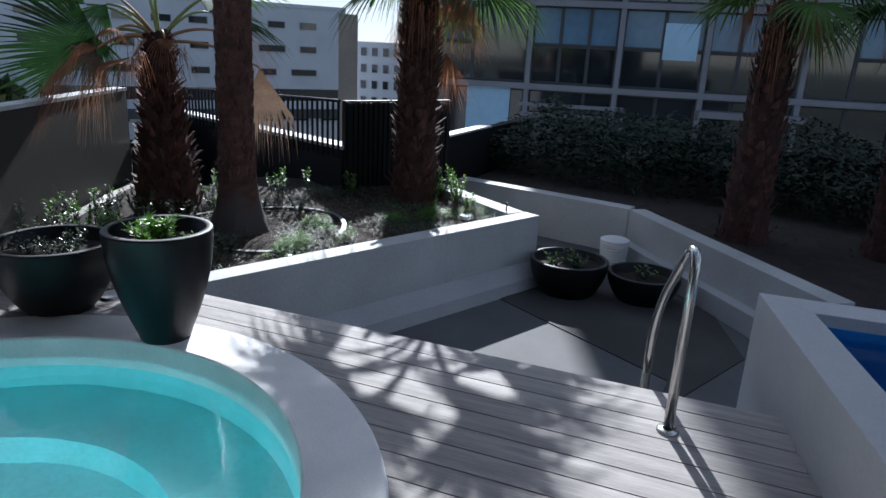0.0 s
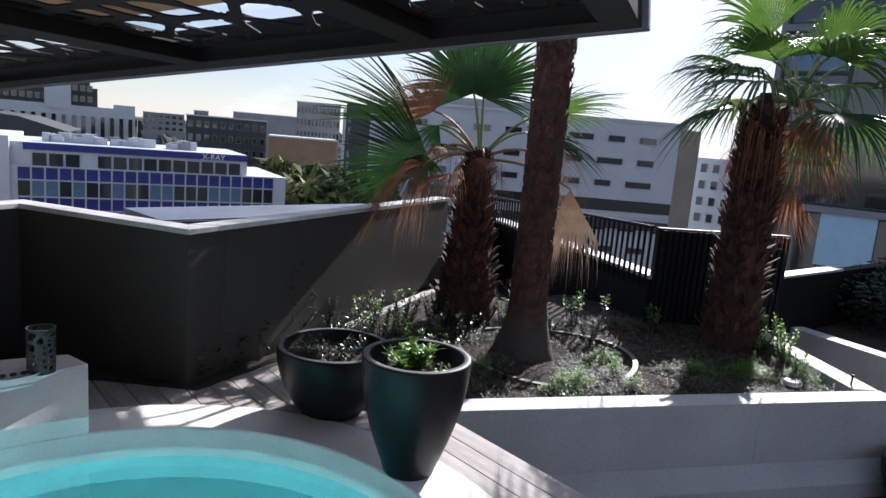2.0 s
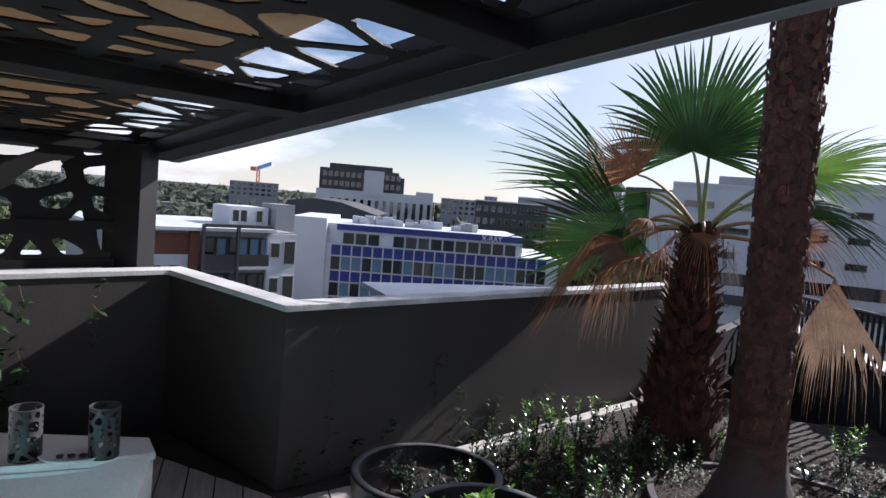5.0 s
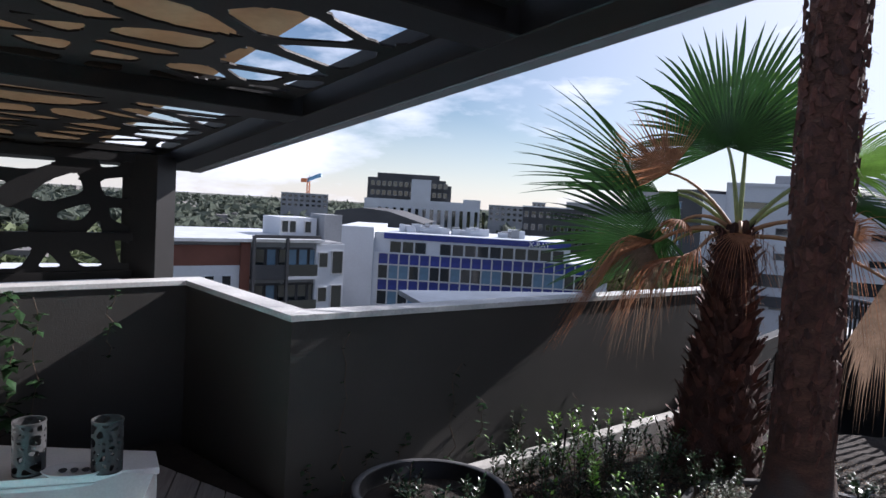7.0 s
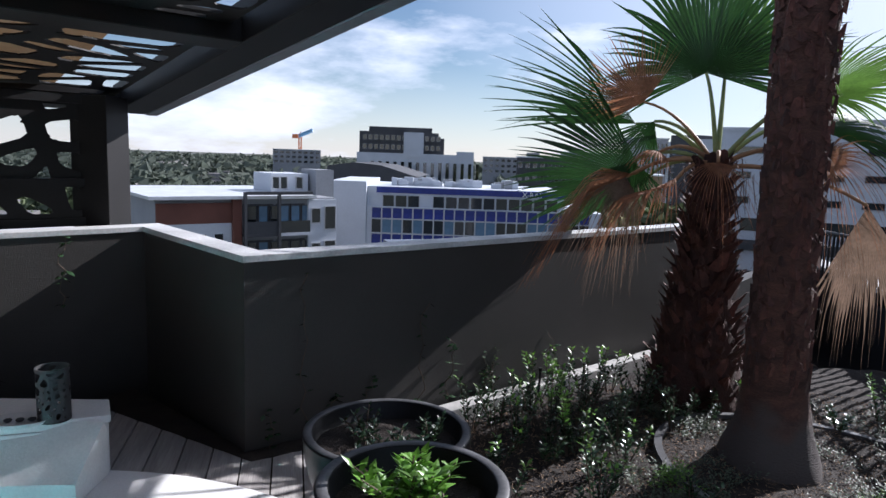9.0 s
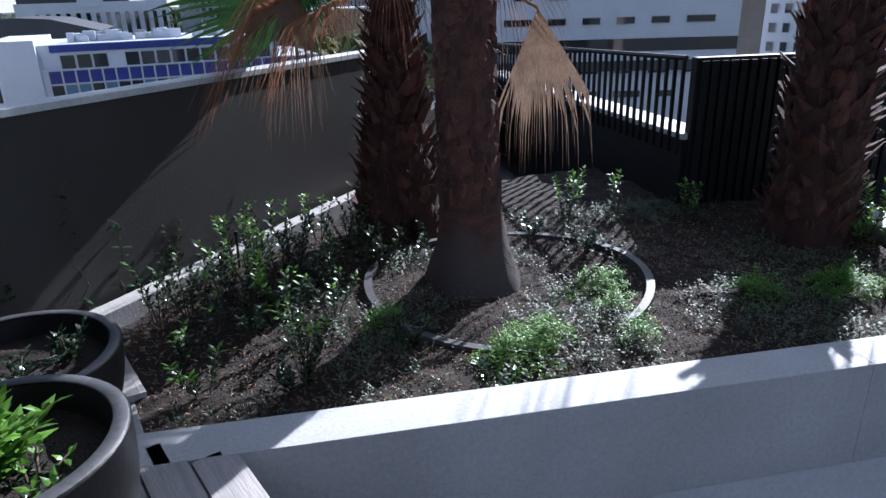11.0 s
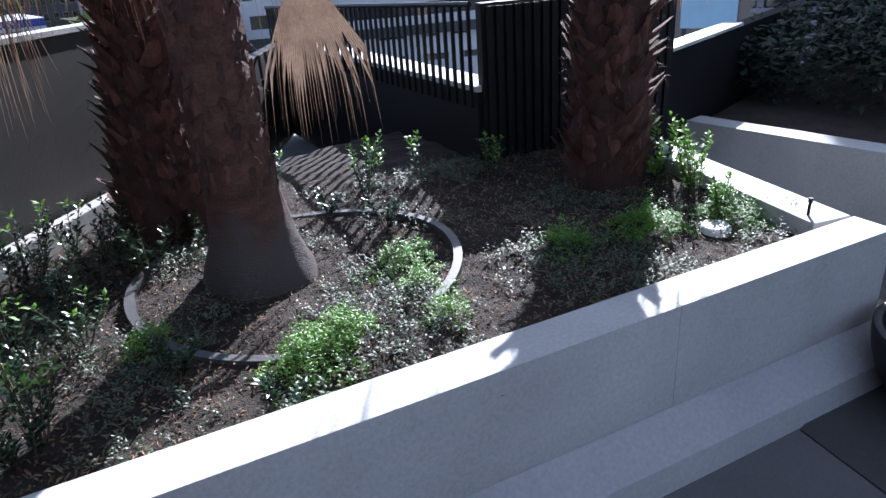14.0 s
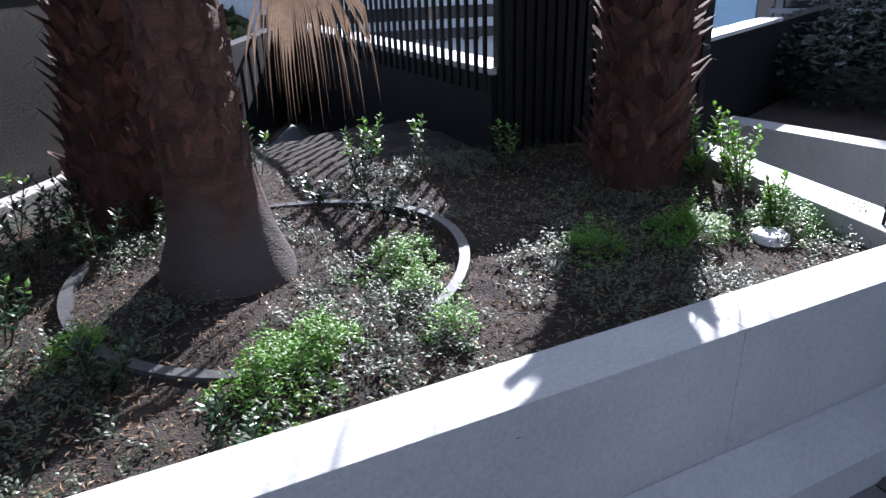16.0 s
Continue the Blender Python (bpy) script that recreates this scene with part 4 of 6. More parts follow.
SHRUBS = [(1.87, 4.38, 0.36, 6, 0.3), (1.94, 3.86, 0.36, 6, 0.2), (1.82, 4.92, 0.36, 6, 0.3), (1.45, 5.0, 0.42, 4, 0.3), (1.62, 4.86, 0.3, 4, 0.1), (1.35, 4.62, 0.32, 5, 0.05), (1.75, 5.12, 0.34, 5, 0.15), (1.8, 4.6, 0.36, 6, 0.3), (1.6, 4.4, 0.3, 5, 0.1),
          (1.95, 4.86, 0.3, 5, 0.05), (2.1, 5.2, 0.36, 5, 0.1), (2.2, 4.7, 0.26, 4, 0.05), (1.95, 4.15, 0.24, 4, 0.05), (2.4, 5.1, 0.3, 5, 0.05), (2.25, 5.45, 0.32, 4, 0.1),
          (3.15, 5.3, 0.28, 3, 0.05), (3.4, 5.5, 0.3, 4, 0.2), (3.92, 5.3, 0.3, 5, 0.5), (4.1, 4.95, 0.3, 3, 0.3), (3.75, 5.0, 0.34, 4, 0.2), (4.45, 4.75, 0.3, 3, 0.5), (4.6, 4.9, 0.3, 4, 0.1),
          (5.02, 3.7, 0.34, 7, 0.75), (5.2, 3.9, 0.38, 8, 0.75), (5.05, 4.0, 0.3, 6, 0.6), (5.3, 4.15, 0.34, 6, 0.6), (4.95, 3.5, 0.2, 6, 0.6), (3.0, 5.0, 0.25, 4, 0.1), (2.5, 4.75, 0.25, 5, 0.0),
          (1.55, 3.85, 0.18, 4, 0.2), (1.5, 4.15, 0.22, 4, 0.1), (2.15, 4.35, 0.2, 4, 0.1), (1.7, 4.75, 0.3, 5, 0.05), (1.5, 4.55, 0.28, 5, 0.0), (1.9, 4.45, 0.26, 5, 0.1), (2.05, 5.0, 0.32, 6, 0.0), (2.3, 4.95, 0.3, 5, 0.05), (2.15, 4.6, 0.3, 6, 0.0), (1.75, 4.25, 0.2, 5, 0.0), (2.5, 5.35, 0.3, 5, 0.0), (1.95, 5.35, 0.3, 4, 0.1), (2.75, 4.98, 0.2, 4, 0.0), (3.5, 4.95, 0.16, 4, 0.0), (3.65, 4.6, 0.16, 4, 0.0), (2.35, 3.85, 0.16, 4, 0.0), (1.9, 3.75, 0.14, 4, 0.0), (2.6, 3.5, 0.1, 4, 0.0)]
for i, (x, y, h, n, br) in enumerate(SHRUBS):
    shrub(x, y, soil_z(x, y), h, n, 400 + i, "young evergreen shrub with %s on dark soil" % ("bright green leaves" if br > 0.25 else "glossy dark leaves"), bright=br)

# ground cover and mulch
rg = random.Random(21)


def scatter(n, test, seed):
    r = random.Random(seed)
    got = []
    while len(got) < n:
        x, y = r.uniform(1.2, 5.5), r.uniform(2.95, 5.6)
        if inside(x, y) and test(x, y, r):
            got.append((x, y))
    return got


V, Fc = [], []
for x, y in scatter(17000, lambda x, y, r: True, 31):
    z, a, s = soil_z(x, y) + rg.uniform(0.0, 0.014), rg.uniform(0, 6.283), rg.uniform(0.005, 0.016)
    t = rg.uniform(-0.6, 0.6)
    k = len(V)
    c, s_ = math.cos(a) * s, math.sin(a) * s
    V += [(x - c, y - s_, z - t * s), (x + s_ * 0.3, y - c * 0.3, z + 0.003), (x + c, y + s_, z + t * s), (x - s_ * 0.3, y + c * 0.3, z + 0.002)]
    Fc.append((k, k + 1, k + 2, k + 3))
put("mulch", mesh_of("mulch", V, Fc, M_MULCH), kind="stuff", label="brown bark mulch and dry leaf litter")


def patchy(x, y, r):
    d = 0.55 * noise.noise(Vector((x * 2.1, y * 2.1, 7))) + 0.5
    front = (y - (3.45 - 0.13 * (x - 1.5)))
    if x > 3.0 and front < 0.75:
        d += 0.15
    if x < 2.0:
        d -= 0.1
    return r.random() < max(0, d - 0.42) * 3.0 and math.hypot(x - P2[0], y - P2[1]) > 0.3 and math.hypot(x - P3[0], y - P3[1]) > 0.26


V, Fc = [], []
for x, y in scatter(1050, patchy, 41):
    z = soil_z(x, y)
    for _ in range(5):
        a, L = rg.uniform(0, 6.283), rg.uniform(0.02, 0.07)
        c = Vector((x, y, z))
        e = c + Vector((math.cos(a) * L, math.sin(a) * L, rg.uniform(0.01, 0.09)))
        for j in range(4):
            p = c.lerp(e, 0.3 + 0.7 * j / 4)
            b = a + rg.uniform(-1.6, 1.6)
            leafset(V, Fc, p, Vector((math.cos(b), math.sin(b), rg.uniform(0.1, 0.9))), rg.uniform(0.014, 0.026), 0.0045, rg, rg.uniform(-0.5, 0.5))
put("ground_cover", mesh_of("ground_cover", V, Fc, M_LEAFG), kind="stuff", label="sprawling grey-green ground cover")


def clump(x, y, r, n, seed, m, h=0.1):
    rr = random.Random(seed)
    V, Fc = [], []
    for i in range(n):
        a = rr.uniform(0, 6.283)
        d = r * rr.random() ** 0.7 * (1 + 0.9 * noise.noise(Vector((math.cos(a) * 1.6 + x * 5, math.sin(a) * 1.6, seed))))
        px, py = x + d * math.cos(a), y + d * math.sin(a)
        top = Vector((px, py, soil_z(px, py) + h * max(0.08, 1 - (d / r) ** 2) * (0.75 + 0.9 * noise.noise(Vector((px * 22, py * 22, 1)))) * rr.uniform(0.3, 1.15)))
        for j in range(5):
            b = rr.uniform(0, 6.283)
            leafset(V, Fc, top + Vector((rr.uniform(-1, 1), rr.uniform(-1, 1), rr.uniform(-1, 1))) * 0.012, Vector((math.cos(b), math.sin(b), rr.uniform(-0.1, 0.8))), rr.uniform(0.012, 0.026), 0.0036, rr, rr.uniform(-0.5, 0.5))
    put("ferny_clump", mesh_of("ferny_clump", V, Fc, m), kind="stuff", label="bright feathery green clump on the soil")


for i, (x, y, r, n) in enumerate(((2.78, 3.68, 0.17, 420), (2.95, 3.72, 0.14, 300), (3.45, 4.1, 0.17, 380), (3.36, 3.86, 0.09, 160), (4.5, 3.6, 0.22, 560), (4.92, 3.45, 0.2, 500), (5.12, 3.3, 0.14, 260), (4.1, 3.75, 0.15, 260), (2.35, 4.15, 0.1, 160), (3.3, 3.55, 0.1, 140))):
    clump(x, y, r, n, 500 + i, M_LEAFB, 0.13)

# round edging, plate, small stakes
V, Fc = [], []
RC = (3.06, 4.38)
pts = []
for i in range(73):
    q = 2 * math.pi * i / 72
    pts.append((RC[0] + 0.72 * math.cos(q), RC[1] + 0.72 * math.sin(q), -0.058 + 0.02 * math.sin(q * 2 + 2.2)))
k = 0
for i, (x, y, z) in enumerate(pts):
    d = Vector((x - RC[0], y - RC[1], 0)).normalized() * 0.02
    V += [(x - d.x, y - d.y, z - 0.12), (x + d.x, y + d.y, z - 0.12), (x + d.x, y + d.y, z), (x - d.x, y - d.y, z)]
for i in range(72):
    a, b = 4 * i, 4 * (i + 1)
    Fc += [(a, b, b + 1, a + 1), (a + 1, b + 1, b + 2, a + 2), (a + 2, b + 2, b + 3, a + 3), (a + 3, b + 3, b, a)]
tagged(put("edging_ring", mesh_of("edging_ring", V, Fc, M_RING)), "grey edging strip in the soil round the tall palm", "garden edging")
tagged(lathe("cover_plate", [(0.001, 0.012), (0.06, 0.012), (0.068, 0.006), (0.068, -0.03)], M_WHITE, loc=(4.74, 3.4, -0.066)), "round white plastic cover lying in the soil", "cover")
for x, y, z0, z1 in ((5.0, 3.12, -0.1, 0.06), (1.75, 5.12, -0.15, 0.12), (2.03, 5.2, -0.15, 0.14)):
    V, Fc = [], []
    tube_geo(V, Fc, [(x, y, z0), (x + 0.01, y, z1)], 0.007, 8)
    tube_geo(V, Fc, [(x + 0.01, y, z1), (x + 0.01, y, z1 + 0.02)], 0.011, 8)
    tagged(put("irrigation_riser", mesh_of("irrigation_riser", V, Fc, M_BLACK)), "small black irrigation riser in the soil", "irrigation riser", "irrigation risers")


# ---- pots ----
def pot(x, y, z, r, h, rb, label, group, soil=0.07, bowl=False):
    ob = thing("plant_pot", label, "plant pot", (x, y, z), group)
    pr = [(0.001, 0.0), (rb, 0.0), (rb + 0.004, 0.012)]
    for i in range(1, 13):
        t = i / 12
        rr = rb + (r - rb) * (math.sin(t * math.pi / 2) ** (0.75 if bowl else 0.95))
        pr.append((rr, 0.012 + (h - 0.02) * t))
    pr += [(r + 0.001, h - 0.004), (r - 0.006, h), (r - 0.03, h), (r - 0.036, h - 0.006), (r - 0.045, h - soil - 0.05), (0.001, h - soil - 0.05)]
    lathe("body", pr, M_POT, ob, "black glazed pot body")
    lathe("rim", [(r - 0.033, h + 0.0005), (r - 0.031, h + 0.003), (r - 0.006, h + 0.003), (r - 0.003, h + 0.0005)], M_POTRIM, ob, "worn grey rim")
    V, Fc = [], []
    for i in range(9):
        for j in range(32):
            q = 2 * math.pi * j / 32
            rr = (r - 0.042) * i / 8 + 0.0005
            V.append((rr * math.cos(q), rr * math.sin(q), h - soil + 0.012 * noise.noise(Vector((rr * 20 * math.cos(q), rr * 20 * math.sin(q), x)))))
    for i in range(8):
        for j in range(32):
            a, b = i * 32 + j, i * 32 + (j + 1) % 32
            Fc.append((a, b, b + 32, a + 32))
    put("potting_soil", mesh_of("potting_soil", V, Fc, M_SOIL, True), ob)
    return ob


pot(1.25, 2.7, 0.013, 0.255, 0.57, 0.12, "tall black glazed pot on the deck beside the spa", "pots on the deck")
pot(1.06, 3.47, 0.0, 0.32, 0.39, 0.17, "wide black bowl pot on the deck by the palm bed", "pots on the deck", bowl=True)
shrub(1.23, 2.71, 0.49, 0.13, 22, 700, "bright green leafy plant in the tall black pot", 0.06, 1.0, 0.13, "plants in pots", "pot_plant", 14)
shrub(1.34, 2.65, 0.49, 0.05, 8, 701, "small grey-green plant in the tall black pot", 0.035, 0.2, 0.08, "plants in pots", "pot_plant", 12)
for i, (x, y) in enumerate(((0.96, 3.55), (1.11, 3.4), (1.21, 3.55), (1.01, 3.36))):
    shrub(x, y, 0.315, 0.09, 7, 710 + i, "low dark plant in the wide bowl pot", 0.04, 0.0, 0.1, "plants in pots", "pot_plant", 12)
pot(5.03, 2.4, LOW, 0.36, 0.33, 0.24, "large black round pot with green plants on the lower terrace", "pots on the lower terrace", bowl=True)
pot(5.36, 1.8, LOW, 0.33, 0.26, 0.22, "large black round pot on the lower terrace", "pots on the lower terrace", bowl=True)
for i, (x, y) in enumerate(((5.0, 2.3), (5.15, 2.45), (5.4, 1.8), (4.9, 2.5))):
    shrub(x, y, LOW + (0.25 if i != 2 else 0.18), 0.12, 9, 720 + i, "low dark green plant in the large black pot", 0.05, 0.1, 0.12, "plants in pots", "pot_plant", 12)
pr = []
for i in range(10):
    pr += [(0.125 + 0.002 * i, 0.03 * i), (0.135 + 0.002 * i, 0.03 * i + 0.004), (0.135 + 0.002 * i, 0.03 * i + 0.018), (0.127 + 0.002 * i, 0.03 * i + 0.022)]
tagged(lathe("bucket", [(0.001, 0)] + pr + [(0.13, 0.3), (0.001, 0.29)], M_WHITE, loc=(6.13, 2.45, LOW + 0.002)), "white ribbed plastic bucket on the lower terrace", "bucket")

# ---- candle box by the spa ----
box_ = thing("raised_ledge", "white rendered raised ledge beside the spa", "ledge")
prism("ledge_body", [(-0.2, 3.7), (-0.31, 3.86), (-2.19, 3.59), (-2.19, 2.21), (-1.71, 2.21), (-1.43, 2.9), (-1.01, 3.29), (-0.42, 3.55)], 0.0, 0.235, M_WHITE, box_, kind="", bevel=0.004)
prism("top_slab", [(-0.19, 3.7), (-0.3, 3.87), (-2.2, 3.6), (-2.2, 2.2), (-1.7, 2.2), (-1.42, 2.9), (-1.0, 3.3), (-0.42, 3.56)], 0.237, 0.27, M_COPING, box_, kind="", bevel=0.006)
V, Fc = [], []
for i in range(25):
    q = radians(95.5 + 80.5 * i / 24)
    for r, z in ((1.29, 0.014), (1.29, 0.1), (1.53, 0.262), (1.56, 0.2), (1.56, 0.014)):
        V.append((SPA_C[0] + r * math.cos(q), SPA_C[1] + r * math.sin(q), z))
for i in range(24):
    for k in range(4):
        a = i * 5 + k
        Fc.append((a, a + 1, a + 6, a + 5))
Fc += [(4, 3, 2, 1, 0), (120, 121, 122, 123, 124)]
put("sloped_front", mesh_of("sloped_front", V, Fc, M_COPING), box_, "smooth white sloping front towards the water")
for i, (x, y) in enumerate(((-0.39, 3.62), (-0.68, 3.52))):
    cndl = thing("candle_lantern", "dark grey pierced metal lantern on the white ledge", "lantern", (x, y, 0.27), "lanterns on the ledge")
    Vp, Fp = pierced(2 * math.pi * 0.062, 0.22, 80, random.Random(70 + i), lambda u, z, d: Vector(((0.062 + d) * math.cos(u / 0.062), (0.062 + d) * math.sin(u / 0.062), 0.005 + z)), 0.002, 0.0062, 1.0)
    put("pierced_sleeve", welded("pierced_sleeve", Vp, Fp, M_LANT), cndl)
    lathe("base", [(0.001, 0.006), (0.062, 0.006), (0.064, 0.0), (0.001, 0.0)], M_STEELBLK, cndl)
    V, Fc = [], []
    n = 48
    for z in (0.0, 1.0):
        for rr in (0.06, 0.0655):
            for j in range(n):
                q = 2 * math.pi * j / n
                V.append((rr * math.cos(q), rr * math.sin(q), 0.222 + 0.008 * z))
    for j in range(n):
        b = (j + 1) % n
        Fc += [(j, b, n + b, n + j), (2 * n + j, 3 * n + j, 3 * n + b, 2 * n + b), (n + j, n + b, 3 * n + b, 3 * n + j), (j, 2 * n + j, 2 * n + b, b)]
    put("top_ring", mesh_of("top_ring", V, Fc, M_LANT), cndl)
dish = thing("oval_tray", "shallow white oval tray with small dark dishes on the ledge", "tray", (-0.55, 3.27, 0.014))
cc = lathe("tray_body", [(0.001, 0.004), (0.1, 0.004), (0.125, 0.018), (0.13, 0.016), (0.11, 0.0), (0.001, 0.0)], M_WHITE, dish)
cc.scale = (1, 0.6, 1)
dish.location = (-0.52, 3.42 + 0.12, 0.271)
for k in (-1, 0, 1):
    s = lathe("small_dish", [(0.001, 0.014), (0.014, 0.014), (0.017, 0.01), (0.012, 0.004)], M_BDARK, dish)
    s.location = (0.045 * k, 0, 0.003)
dish.rotation_euler = (0, 0, 0.35)
dish.location = (-0.5, 3.56, 0.271)

# ---- handrail ----
hr = thing("handrail", "polished stainless steel stair handrail on round base flanges", "handrail")
ra = Vector((2.2, 0.44, 0))
rb_ = ra + Vector((0.62, 0.19, -0.4))
V, Fc = [], []
tube_geo(V, Fc, bend([ra, (2.27, 0.455, 0.86), (2.63, 0.71, 0.34), (2.66, 0.72, -0.34)]), 0.021, 16)
put("rail_tube", mesh_of("rail_tube", V, Fc, M_STEEL, True), hr, "polished steel tube")
fl_ = lathe("base_flange", [(0.022, 0.012), (0.045, 0.009), (0.048, 0.003), (0.048, 0.0)], M_STEEL, hr)
fl_.location = ra + Vector((0, 0, 0.0005))

# ---- climbing plants and wires on the walls ----
wn_ = Vector((0.587, -0.81))


def vine(a, b, z0, z1, seed, label, n=14, side=wn_, off=0.03, L=0.05):
    rgv = random.Random(seed)
    ob = thing("climbing_plant", label, "climbing plant", (a, b, z0), "climbers on the parapet wall")
    S, SF, V, Fc = [], [], [], []
    p = Vector((side.x * off, side.y * off, 0))
    pts = [p.copy()]
    for i in range(10):
        t = (i + 1) / 10
        pts.append(p + Vector((rgv.uniform(-0.03, 0.03), rgv.uniform(-0.02, 0.02), (z1 - z0) * t)))
    tube_geo(S, SF, pts, 0.003, 4, 0.002)
    for i in range(n):
        q = pts[rgv.randrange(len(pts))]
        a_ = rgv.uniform(0, 6.283)
        leafset(V, Fc, q, Vector((math.cos(a_), math.sin(a_), rgv.uniform(-0.7, 0.4))), L * rgv.uniform(0.6, 1.2), L * 0.26, rgv, rgv.uniform(-0.4, 0.4))
    put("stem", mesh_of("stem", S, SF, M_STEM), ob)
    put("foliage", mesh_of("foliage", V, Fc, M_LEAF), ob)


for i, (t, z1, n) in enumerate(((0.08, 0.85, 10), (0.27, 0.62, 18), (0.32, 0.4, 22), (0.18, 0.25, 20), (0.03, 0.2, 18), (0.12, 0.2, 24), (0.4, 0.25, 12), (0.55, 0.3, 8))):
    p = Vector(A) + (Vector(E_) - Vector(A)) * t
    vine(p.x, p.y, 0.0, z1, 800 + i, "sparse young climber with small leaves against the charcoal wall", n)
vine(-1.29, 4.165, 0.2, 0.92, 823, "leafy green climber against the charcoal wall", 60, Vector((0.7, -0.7)), 0.1, 0.1)
vine(-1.2, 4.25, 0.0, 0.9, 820, "leafy green climber against the charcoal wall", 46, Vector((0.7, -0.7)), 0.05, 0.07)
vine(-0.95, 4.5, 0.55, 0.93, 821, "leafy green climber tip against the charcoal wall", 14, Vector((0.7, -0.7)), 0.05, 0.06)

# hedge of the east bed
V, Fc = [], []
rh = random.Random(77)
for i in range(26000):
    t = rh.random()
    y = 5.3 - 8.8 * t
    x0 = 7.5 if y > 2.8 else 7.9
    x = 9.6 - rh.random() ** 1.2 * (9.6 - x0 + 0.25 * noise.noise(Vector((0, y * 2, 0))))
    z = -0.36 + rh.random() ** 0.5 * (1.05 + 0.35 * noise.noise(Vector((x, y * 1.3, 5)))) * min(1, 0.62 + (x - x0) * 0.5)
    b = rh.uniform(0, 6.283)
    leafset(V, Fc, Vector((x, y, z)), Vector((math.cos(b), math.sin(b), rh.uniform(-0.2, 1))), rh.uniform(0.06, 0.12), 0.02, rh, rh.uniform(-0.6, 0.6))
put("hedge", mesh_of("hedge", V, Fc, M_HEDGE), kind="stuff", label="dense dark green hedge in shade")
V, Fc = [], []
for i in range(2500):
    y = rh.uniform(-1.5, 4.3)
    x = rh.uniform(min(7.7, max(6.0, 5.75 + (y - 0.3) * 0.72 + 0.25)), 8.2)
    b = rh.uniform(0, 6.283)
    leafset(V, Fc, Vector((x, y, -0.35 + rh.uniform(0, 0.16))), Vector((math.cos(b), math.sin(b), rh.uniform(0, 1))), rh.uniform(0.05, 0.11), 0.014, rh, rh.uniform(-0.6, 0.6))
put("bed_plants", mesh_of("bed_plants", V, Fc, M_HEDGE), kind="stuff", label="low dark plants in the shaded bed")


# ---- distance ----
EYE = Vector((1.0, 1.0, 1.5))


def far(az, D, el=None):
    a = radians(az)
    p = Vector((EYE.x + D * math.sin(a), EYE.y + D * math.cos(a)))
    return p if el is None else Vector((p.x, p.y, EYE.z + D * math.tan(radians(el))))


def far_z(D, el):
    return EYE.z + D * math.tan(radians(el))


def block(name, a, b, depth, z0, z1, m, parent, label=""):
    """A building body whose front runs from a to b, seen with a on its left."""
    a, b = Vector(a), Vector(b)
    d = (b - a).normalized()
    n = Vector((-d.y, d.x))
    return prism(name, [a, b, b + n * depth, a + n * depth], z0, z1, m, parent, label, kind="", bevel=0)


def front_box(name, a, b, u0, u1, z0, z1, proud, m, parent, label="", depth=0.3, kind=""):
    a, b = Vector(a), Vector(b)
    d = (b - a).normalized()
    n = Vector((-d.y, d.x))
    c = a + d * ((u0 + u1) / 2) + n * (depth / 2 - proud)
    V, Fc = [], []
    box_geo(V, Fc, (c.x, c.y, (z0 + z1) / 2), (u1 - u0, depth, z1 - z0), math.atan2(d.y, d.x))
    return put(name, mesh_of(name, V, Fc, m), parent, label, kind)


UNIT = {}


def unit_window(w, h, m, mf):
    """The frame and pane meshes of a window, shared between all of its size and finish."""
    key = (m.name, mf.name, round(w, 2), round(h, 2))
    if key not in UNIT:
        f, V, Fc = 0.07, [], []
        for y in (-0.05, 0.05):
            for q in (0, f):
                V += [(sx * (w / 2 - q), y, sz * (h / 2 - q)) for sx, sz in ((-1, -1), (1, -1), (1, 1), (-1, 1))]
        for k in range(4):
            n_ = (k + 1) % 4
            Fc += [(k, n_, 4 + n_, 4 + k), (8 + k, 12 + k, 12 + n_, 8 + n_), (k, 8 + k, 8 + n_, n_), (4 + k, 4 + n_, 12 + n_, 12 + k)]
        fr = mesh_of("frame", V, Fc, mf)
        V, Fc = [], []
        box_geo(V, Fc, (0, 0.02, 0), (w - 2 * f, 0.04, h - 2 * f))
        UNIT[key] = (fr, mesh_of("pane", V, Fc, m))
    return UNIT[key]


def window_at(parent, a, b, u, z, w, h, m=None, mf=None, proud=0.04, name="window"):
    a, b = Vector(a), Vector(b)
    d = (b - a).normalized()
    n = Vector((-d.y, d.x))
    fr, pa = unit_window(w, h, m or M_GLASSD, mf or M_PALE)
    ob = put(name, fr, parent)
    p = a + d * u - n * proud
    ob.location, ob.rotation_euler = (p.x, p.y, z), (0, 0, math.atan2(d.y, d.x))
    put("pane", pa, ob)
    return ob


rb2 = random.Random(9)
# cobalt glazed office building
off = thing("office_building", "long white office building with bands of cobalt blue panels", "office building")
D = 66
oa, ob_ = far(-11.7, D), far(9.4, D * 1.02)
ztop, zb1 = far_z(D, -4.45), far_z(D, -4.45)
OL = (ob_ - oa).length
block("wall", oa, ob_, 14, -24, zb1, M_BWHITE, off, "white wall")
u_top = (far(6.3, D) - oa).length
zu = far_z(D, -2.75)
oa2 = oa + (ob_ - oa).normalized() * 2.2
ou = oa + (ob_ - oa).normalized() * u_top
block("upper_storey", oa + Vector((0, 0.5)), ou + Vector((0, 0.5)), 12, zb1, zu, M_BWHITE, off, "white upper storey")
front_box("roof_band", oa + Vector((0, 0.5)), ob_ + Vector((0, 0.5)), 2.0, u_top, zu - 0.62, zu - 0.05, 0.12, M_BLUE, off, "cobalt blue roof band")
px = 1.03
z = zb1 - 0.05
